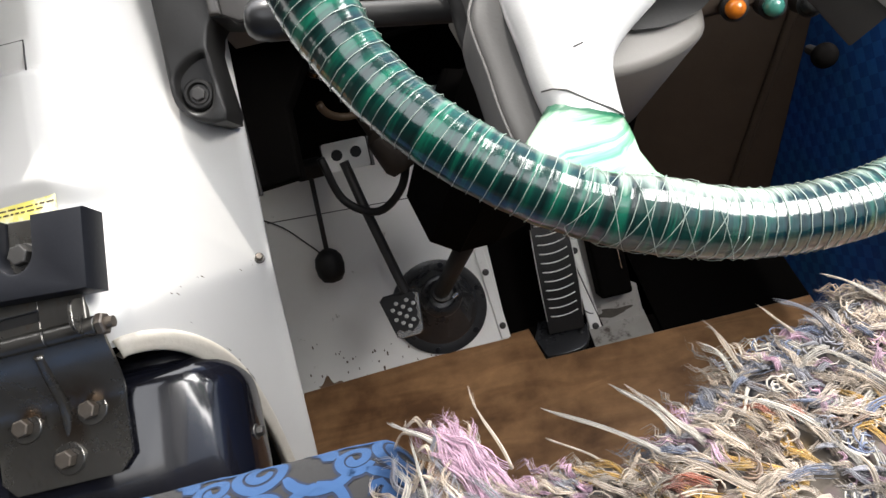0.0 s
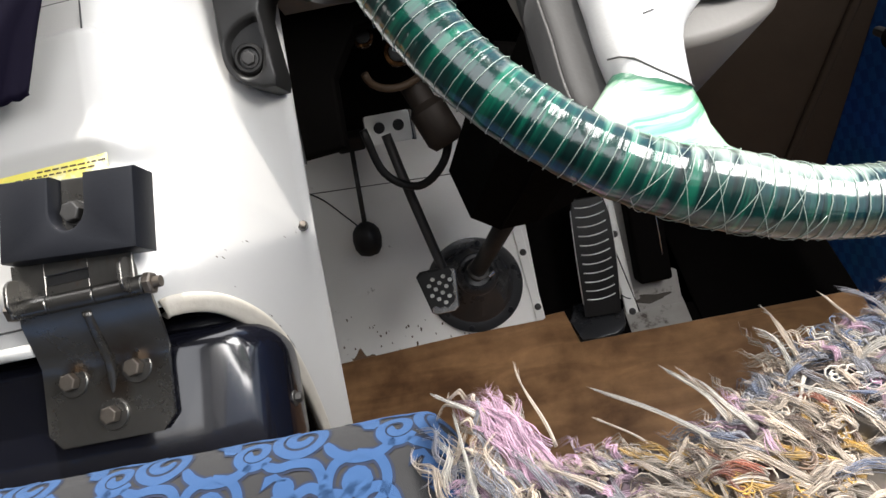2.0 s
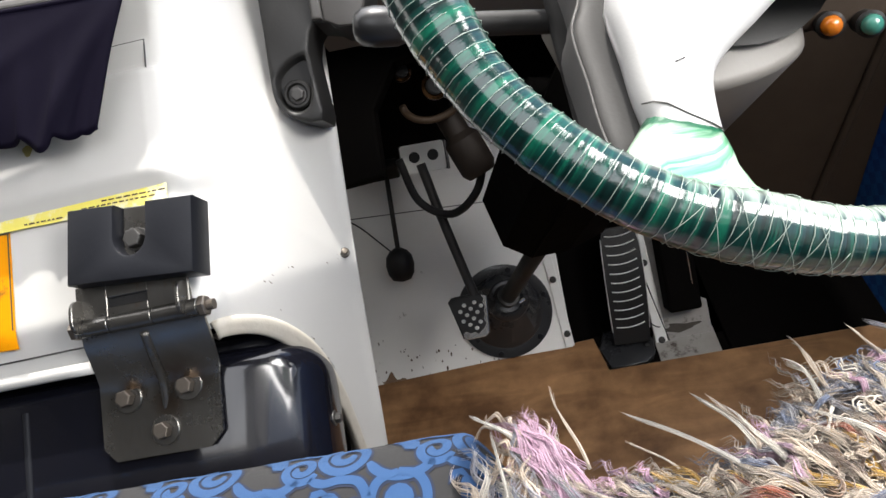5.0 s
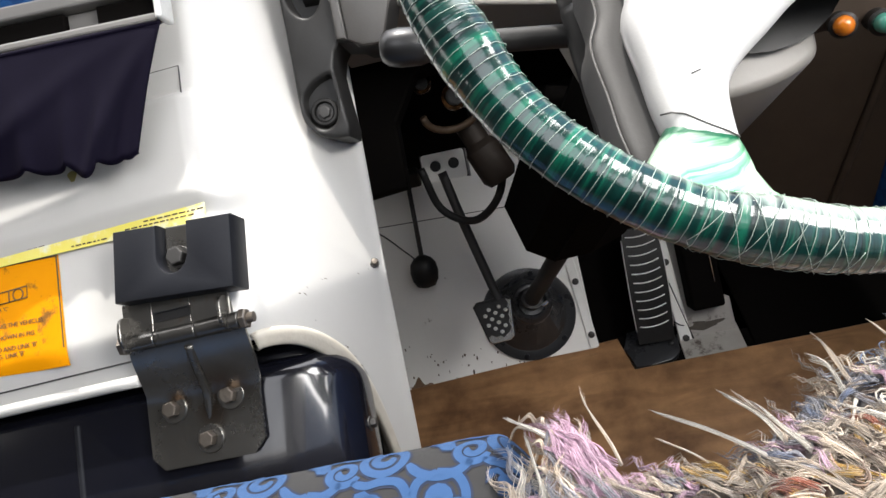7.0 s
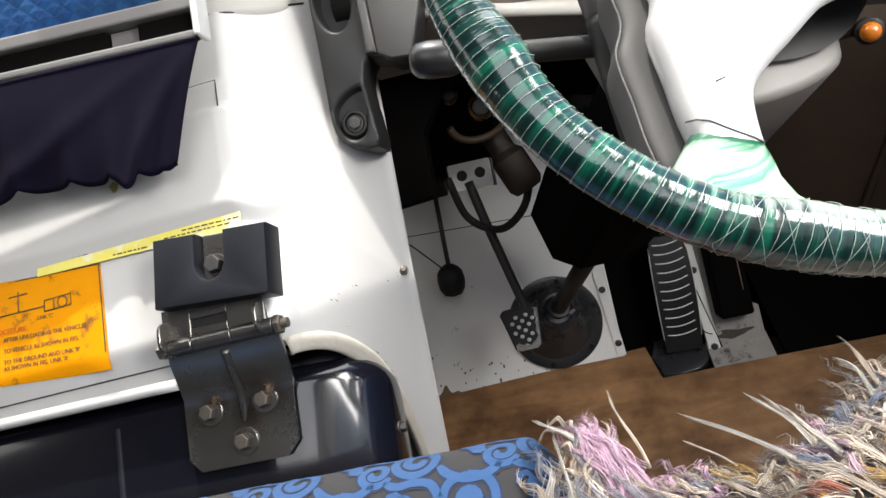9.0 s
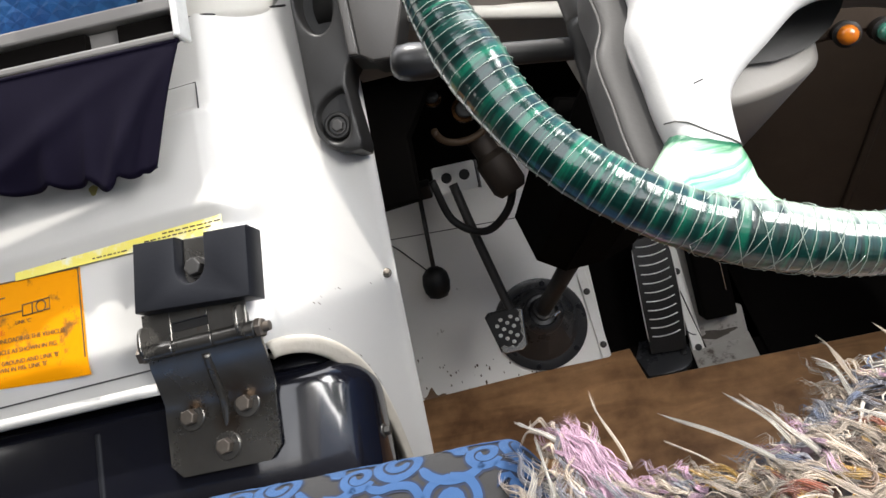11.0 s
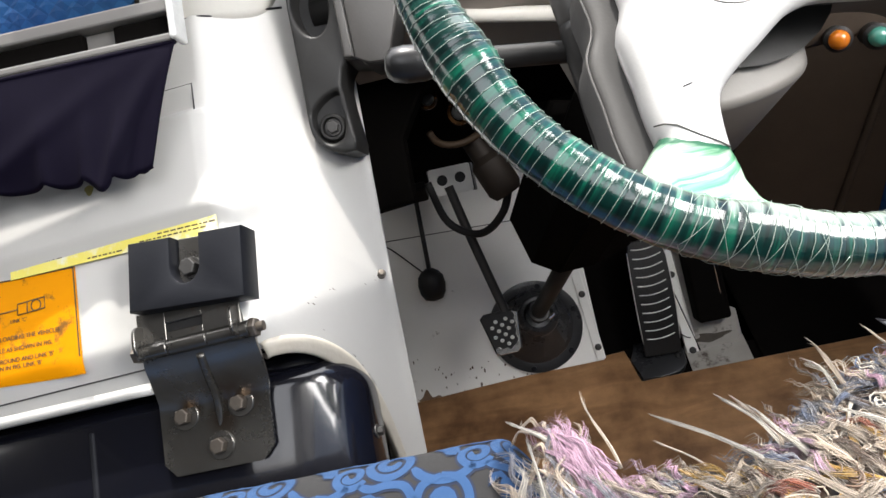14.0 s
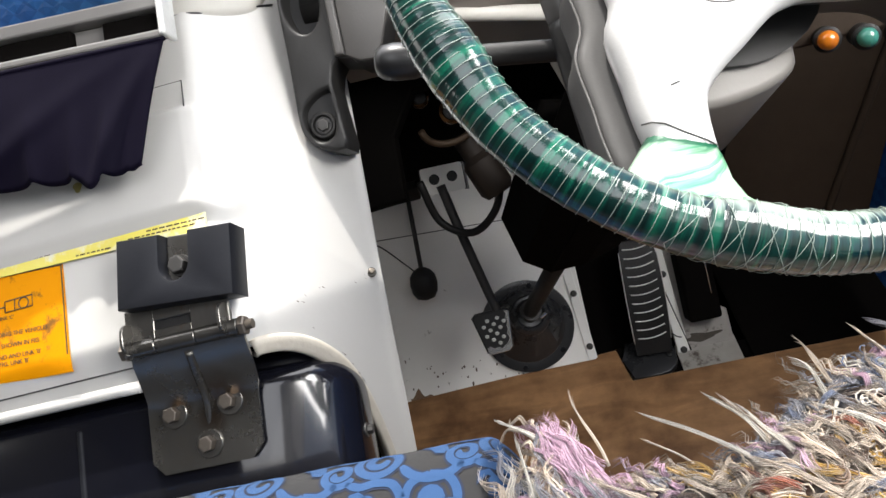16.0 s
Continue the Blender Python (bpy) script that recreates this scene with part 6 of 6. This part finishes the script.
sheet_seam = tube("sheet_seam", [TOE_M @ Vector(p) for p in ((0.184, 0.135, 0.0045), (0.199, 0.06, 0.0045), (0.2135, -0.012, 0.0035))], 0.0013, UNDER, seg=6)
tagged(sheet_seam, "dark open seam between the painted sheets", "seam")
loose_wire = tube("loose_wire", smooth_path([TOE_M @ Vector(p) for p in ((0.1735, 0.058, 0.006), (0.1755, 0.048, 0.0065), (0.184, 0.037, 0.0068), (0.1925, 0.029, 0.0062), (0.1995, 0.0262, 0.005))], 4), 0.0011, BLACK_RUBBER, seg=6)
tagged(loose_wire, "short black wire lying on the metal strip", "wire")
smudge = part("oil_stain", prism([(0.236 + 0.030 * math.cos(a) * (1 + 0.3 * math.sin(4 * a)), 0.020 + 0.0075 * math.sin(a) * (1 + 0.4 * math.sin(3 * a + 1))) for a in [math.pi * i / 12 for i in range(24)]], 0.0022, 0.0028),
              mat("oily_dirt", (0.03, 0.024, 0.018), 0.7, second=(0.10, 0.085, 0.07), scale=90, amount=0.9), m=TOE_M)
tagged(smudge, "dark oily stain on the painted sheet", "stain")


def kick_box():
    root = thing("kick_box", "dark box with a bright edge beside the accelerator", "box", TOE_M)
    part("body", box(0.056, 0.26, 0.05, (0.240, 0.185, 0.020), 0.006, 3), UNDER, root)
    tube("bright_edge", [(0.2565, 0.10, 0.046), (0.2565, 0.24, 0.046)], 0.0011, CHROME, root)
    return root


kick_box()


# ---- dashboard, panels on the right ----
def dashboard():
    root = thing("dashboard", "dark brown dashboard with pale upper trim", "dashboard")
    prof = [(0.715, 0.672), (0.640, 0.765), (0.640, 0.800), (0.665, 0.825), (1.40, 0.99), (1.43, 0.95), (1.43, 0.80), (0.76, 0.665)]
    bm = bmesh.new()
    rows = []
    for x, dy in ((-0.19, 0.04), (-0.10, 0.035), (0.22, 0.0), (0.30, -0.02), (0.36, -0.025)):
        rows.append([bm.verts.new((x, y + (dy if y < 1.2 else 0), z)) for y, z in prof])
    for a, b in zip(rows, rows[1:]):
        for i in range(len(prof)):
            bm.faces.new((a[i], a[(i + 1) % len(prof)], b[(i + 1) % len(prof)], b[i]))
    bm.faces.new(rows[0])
    bm.faces.new(list(reversed(rows[-1])))
    ob = part("body", bm, DASH_BROWN, root, "grey-brown dash body")
    tube("trim", [(-0.19, 0.684, 0.800), (-0.10, 0.678, 0.800), (0.22, 0.642, 0.800), (0.30, 0.622, 0.800), (0.36, 0.618, 0.800)], 0.016, DARK_GREY, root, "dark padded edge", seg=14)
    tube("bead", [(-0.15, 0.680, 0.788), (0.06, 0.662, 0.739)], 0.008, CREAM_WALL, root, "cream edge bead", seg=12)
    part("lower_panel", box(0.17, 0.02, 0.10, (0.325, 0.62, 0.71), 0.006), BROWN_PANEL, root)
    return root


dashboard()



def indicator(x, y, z, name, lens, label):
    d = Vector((-0.25, -0.62, 0.35)).normalized()
    p = Vector((x, y, z))
    root = thing(name, label, "warning lamp", along(p, p + d))
    b = part("bezel", lathe([(0.0110, -0.045), (0.0110, 0.0), (0.0120, 0.004), (0.0095, 0.006)], 24), DARK_GREY, root)
    auto_smooth(b)
    g = part("lens", lathe([(0.0090, 0.003), (0.0092, 0.010), (0.0082, 0.016), (0.005, 0.0190), (0.002, 0.0200)], 24), lens, b)
    auto_smooth(g, 60)
    return root


indicator(0.286, 0.583, 0.684, "amber_lamp", ORANGE_GLASS, "round amber warning lamp on the dashboard")
indicator(0.319, 0.578, 0.680, "green_lamp", GREEN_GLASS, "round green warning lamp on the dashboard")
indicator(0.352, 0.573, 0.676, "dark_lamp", DARK_GREY, "round black switch on the dashboard")


def knob():
    p = Vector((0.352, 0.535, 0.645))
    d = Vector((-0.3, -0.6, 0.4)).normalized()
    root = thing("pull_knob", "black ball pull knob under the dashboard", "knob", along(p, p + d))
    k = part("ball", lathe([(0.005, -0.016), (0.0095, -0.009), (0.0115, 0.0), (0.0095, 0.008), (0.005, 0.0112)], 22), UNDER, root)
    auto_smooth(k, 60)
    part("stem", lathe([(0.005, -0.10), (0.005, -0.018)], 12), DARK_METAL, root)
    return root


knob()


def side_panel():
    bm = box(0.02, 1.6, 0.72, (0.51, -0.02, 0.48), 0.003)
    ob = part("side_trim", bm, VINYL)
    vinyl_uv(ob, 1, 2)
    return tagged(ob, "blue embossed diamond vinyl side trim", "wall trim")


side_panel()
kick = thing("wall_footwell", "dark brown footwell wall below the dashboard", "wall", kind="structure", m=Matrix.Translation((0.37, 0.86, 0.41)) @ pose(0, 0, 0, 0, 0, -28))
part("sheet", box(0.36, 0.02, 0.62, (0, 0, 0), 0.003), BROWN_PANEL, kick)
part("fold", box(0.05, 0.03, 0.60, (-0.07, -0.018, 0.0), 0.01, 3, (0, 9, 0)), UNDER, kick, "dark folded edge")
part("welt", box(0.012, 0.012, 0.60, (0.12, -0.012, 0.0), 0.005, 3, (0, 6, 0)), BROWN_PANEL, kick)


def pierced(outline, holes, z0, z1, bevel=0.0):
    """An outline drawn out from z0 to z1 whose upper face has wells: each a loop and a depth."""
    bm = bmesh.new()
    rims, edges = [], []
    for loop in [outline] + [h for h, _ in holes]:
        vs = [bm.verts.new((x, y, z1)) for x, y in loop]
        edges += [bm.edges.new((vs[i], vs[(i + 1) % len(vs)])) for i in range(len(vs))]
        rims.append(vs)
    bmesh.ops.triangle_fill(bm, use_beauty=True, use_dissolve=False, edges=edges)
    for k, vs in enumerate(rims):
        drop = z0 if k == 0 else z1 - holes[k - 1][1]
        grow = 1.0 if k == 0 else 0.88
        cx, cy = sum(v.co.x for v in vs) / len(vs), sum(v.co.y for v in vs) / len(vs)
        low = [bm.verts.new((cx + (v.co.x - cx) * grow, cy + (v.co.y - cy) * grow, drop)) for v in vs]
        for i in range(len(vs)):
            bm.faces.new((vs[i], vs[(i + 1) % len(vs)], low[(i + 1) % len(vs)], low[i]))
        bm.faces.new(low)
    bmesh.ops.recalc_face_normals(bm, faces=bm.faces)
    if bevel:
        rim = set(rims[0])
        for vs in rims[1:]:
            rim |= set(vs)
        chosen = [e for e in bm.edges if e.verts[0] in rim and e.verts[1] in rim and len(e.link_faces) == 2 and e.calc_face_angle(0) > 0.6]
        bmesh.ops.bevel(bm, geom=chosen, offset=bevel, segments=3, profile=0.5, affect="EDGES")
    return bm


def loop_of(points, per=4):
    """A smooth closed line through the points."""
    k = len(points)
    p = [Vector((*q, 0)) for q in points]
    out = []
    for i in range(k):
        a, b, c, d = p[i - 1], p[i], p[(i + 1) % k], p[(i + 2) % k]
        for s in range(per):
            t = s / per
            q = 0.5 * ((2 * b) + (c - a) * t + (2 * a - 5 * b + 4 * c - d) * t * t + (3 * b - a - 3 * c + d) * t ** 3)
            out.append((q.x, q.y))
    return out


def knee_panel():
    root = thing("knee_panel", "grey moulded knee panel with a recessed bolt", "panel", KNEE_M)
    edge = [(-0.0185, 0.20), (-0.0230, 0.150), (-0.0238, 0.121), (-0.0253, 0.0835), (-0.0275, 0.0445), (-0.0266, 0.0308), (-0.0231, 0.021), (-0.0177, 0.0119),
            (-0.011, 0.0059), (0.0015, 0.0010), (0.0125, 0.001), (0.0150, 0.010), (0.0138, 0.030), (0.0126, 0.052), (0.0125, 0.066), (0.0172, 0.081), (0.0226, 0.0874),
            (0.0376, 0.0835), (0.0448, 0.0778), (0.0639, 0.0756), (0.085, 0.13), (0.09, 0.20)]
    pocket = loop_of([(-0.0225, 0.0455), (-0.0106, 0.0570), (0.0040, 0.0622), (0.0092, 0.0590), (0.0098, 0.0450), (0.0078, 0.0280), (0.0030, 0.0155), (-0.0074, 0.0117), (-0.0180, 0.0170), (-0.0232, 0.0270)], 3)
    scoop = [(-0.0005 + 0.0185 * math.cos(a), 0.148 + 0.031 * math.sin(a)) for a in [2 * math.pi * i / 24 for i in range(24)]]
    s = part("shell", pierced(edge, [(pocket, 0.011), (scoop, 0.022)], -0.05, 0.0, 0.003), KNEE_GREY, root)
    auto_smooth(s, 35)
    # Fold and wing get a lighter grey than the shell, as if lit.
    fold = part("fold", prism([(0.0220, 0.0885), (0.0318, 0.0872), (0.0345, 0.20), (0.0268, 0.20)], -0.004, 0.006, 0.0028, 3), COWL_GREY, root, "raised fold, greyed lighter where it catches light")
    auto_smooth(fold, 40)
    wing = part("wing", prism([(0.0322, 0.0868), (0.0448, 0.0785), (0.0639, 0.0763), (0.085, 0.13), (0.09, 0.20), (0.0350, 0.20)], -0.02, 0.003, 0.003, 2), COWL_GREY, root, "side face, greyed lighter for the light on it")
    auto_smooth(wing, 40)
    well = part("bolt_well", lathe([(0.0135, -0.0108), (0.0135, -0.006), (0.0120, -0.004), (0.0100, -0.004), (0.0092, -0.008)], 28, pose(-0.0062, 0.0292, 0.0)), DARK_GREY, root, "round recess")
    auto_smooth(well)
    hex_bolt(root, pose(-0.0062, 0.0292, -0.0085), 0.011, 0.004, 0.0085, DARK_METAL)
    return root


KNEE_M = Matrix.Translation((-0.186, 0.560, 0.714)) @ pose(0, 0, 0, 46, 0, 0)
knee_panel()


def under_dash_shade():
    # Made-up black sheet that fills the dark beside the knee panel.
    root = thing("under_dash_shade", "added black sheet for the shade under the dashboard", "cover", Matrix.Translation((-0.172, 0.724, 0.604)) @ pose(0, 0, 0, 44, 0, 0))
    part("sheet", prism([(-0.075, -0.085), (0.012, -0.080), (0.016, 0.0), (0.05, 0.05), (0.22, 0.06), (0.22, 0.13), (-0.06, 0.13)], -0.03, 0.0, 0.004, 2), UNDER, root)
    part("strap", box(0.02, 0.16, 0.006, (-0.045, -0.01, 0.002), 0.001), DARK_METAL, root)
    return root


under_dash_shade()


def pipes():
    root = thing("brake_pipes", "brass unions and hoses under the dashboard", "pipes")
    for c, r in (((-0.122, 0.80, 0.600), 0.013), ((-0.085, 0.79, 0.575), 0.017)):
        c = Vector(c)
        d = Vector((0.1, -0.6, 0.5)).normalized()
        u = part("union", lathe([(r * 0.7, -0.03), (r * 0.7, -0.012), (r, -0.010), (r, 0.004), (r * 0.75, 0.006), (r * 0.6, 0.0)], 20, along(c, c + d)), BRASS, root, "brass union")
        auto_smooth(u)
        part("bore", lathe([(r * 0.66, 0.002), (r * 0.66, 0.0062), (r * 0.5, 0.0068)], 16, along(c, c + d)), BLACK_RUBBER, root, "dark bore")
    ring = [(-0.09 + 0.042 * math.cos(a), 0.80 + 0.01 * math.cos(a), 0.555 + 0.036 * math.sin(a)) for a in [math.pi + 0.25 * i for i in range(14)]]
    tube("hose", ring, 0.005, mat("tan_hose", (0.07, 0.042, 0.022), 0.6), root)
    tube("hose", smooth_path([(-0.165, 0.83, 0.44), (-0.150, 0.80, 0.38), (-0.105, 0.775, 0.365), (-0.062, 0.775, 0.40), (-0.040, 0.80, 0.45)], 6), 0.006, BLACK_RUBBER, root, "black cable loop")
    return root


pipes()


def valve():
    root = thing("brake_valve", "dusty brown brake valve cylinder under the dashboard", "valve")
    a, b = Vector((-0.082, 0.83, 0.50)), Vector((-0.048, 0.775, 0.425))
    body = part("body", lathe([(0.018, 0), (0.018, 0.03), (0.026, 0.04), (0.026, 0.085), (0.02, 0.095)], 24, along(a, b)), mat("dusty_brown_metal", (0.035, 0.026, 0.020), 0.6, 0.3, bump=0.2), root)
    auto_smooth(body)
    return root


valve()
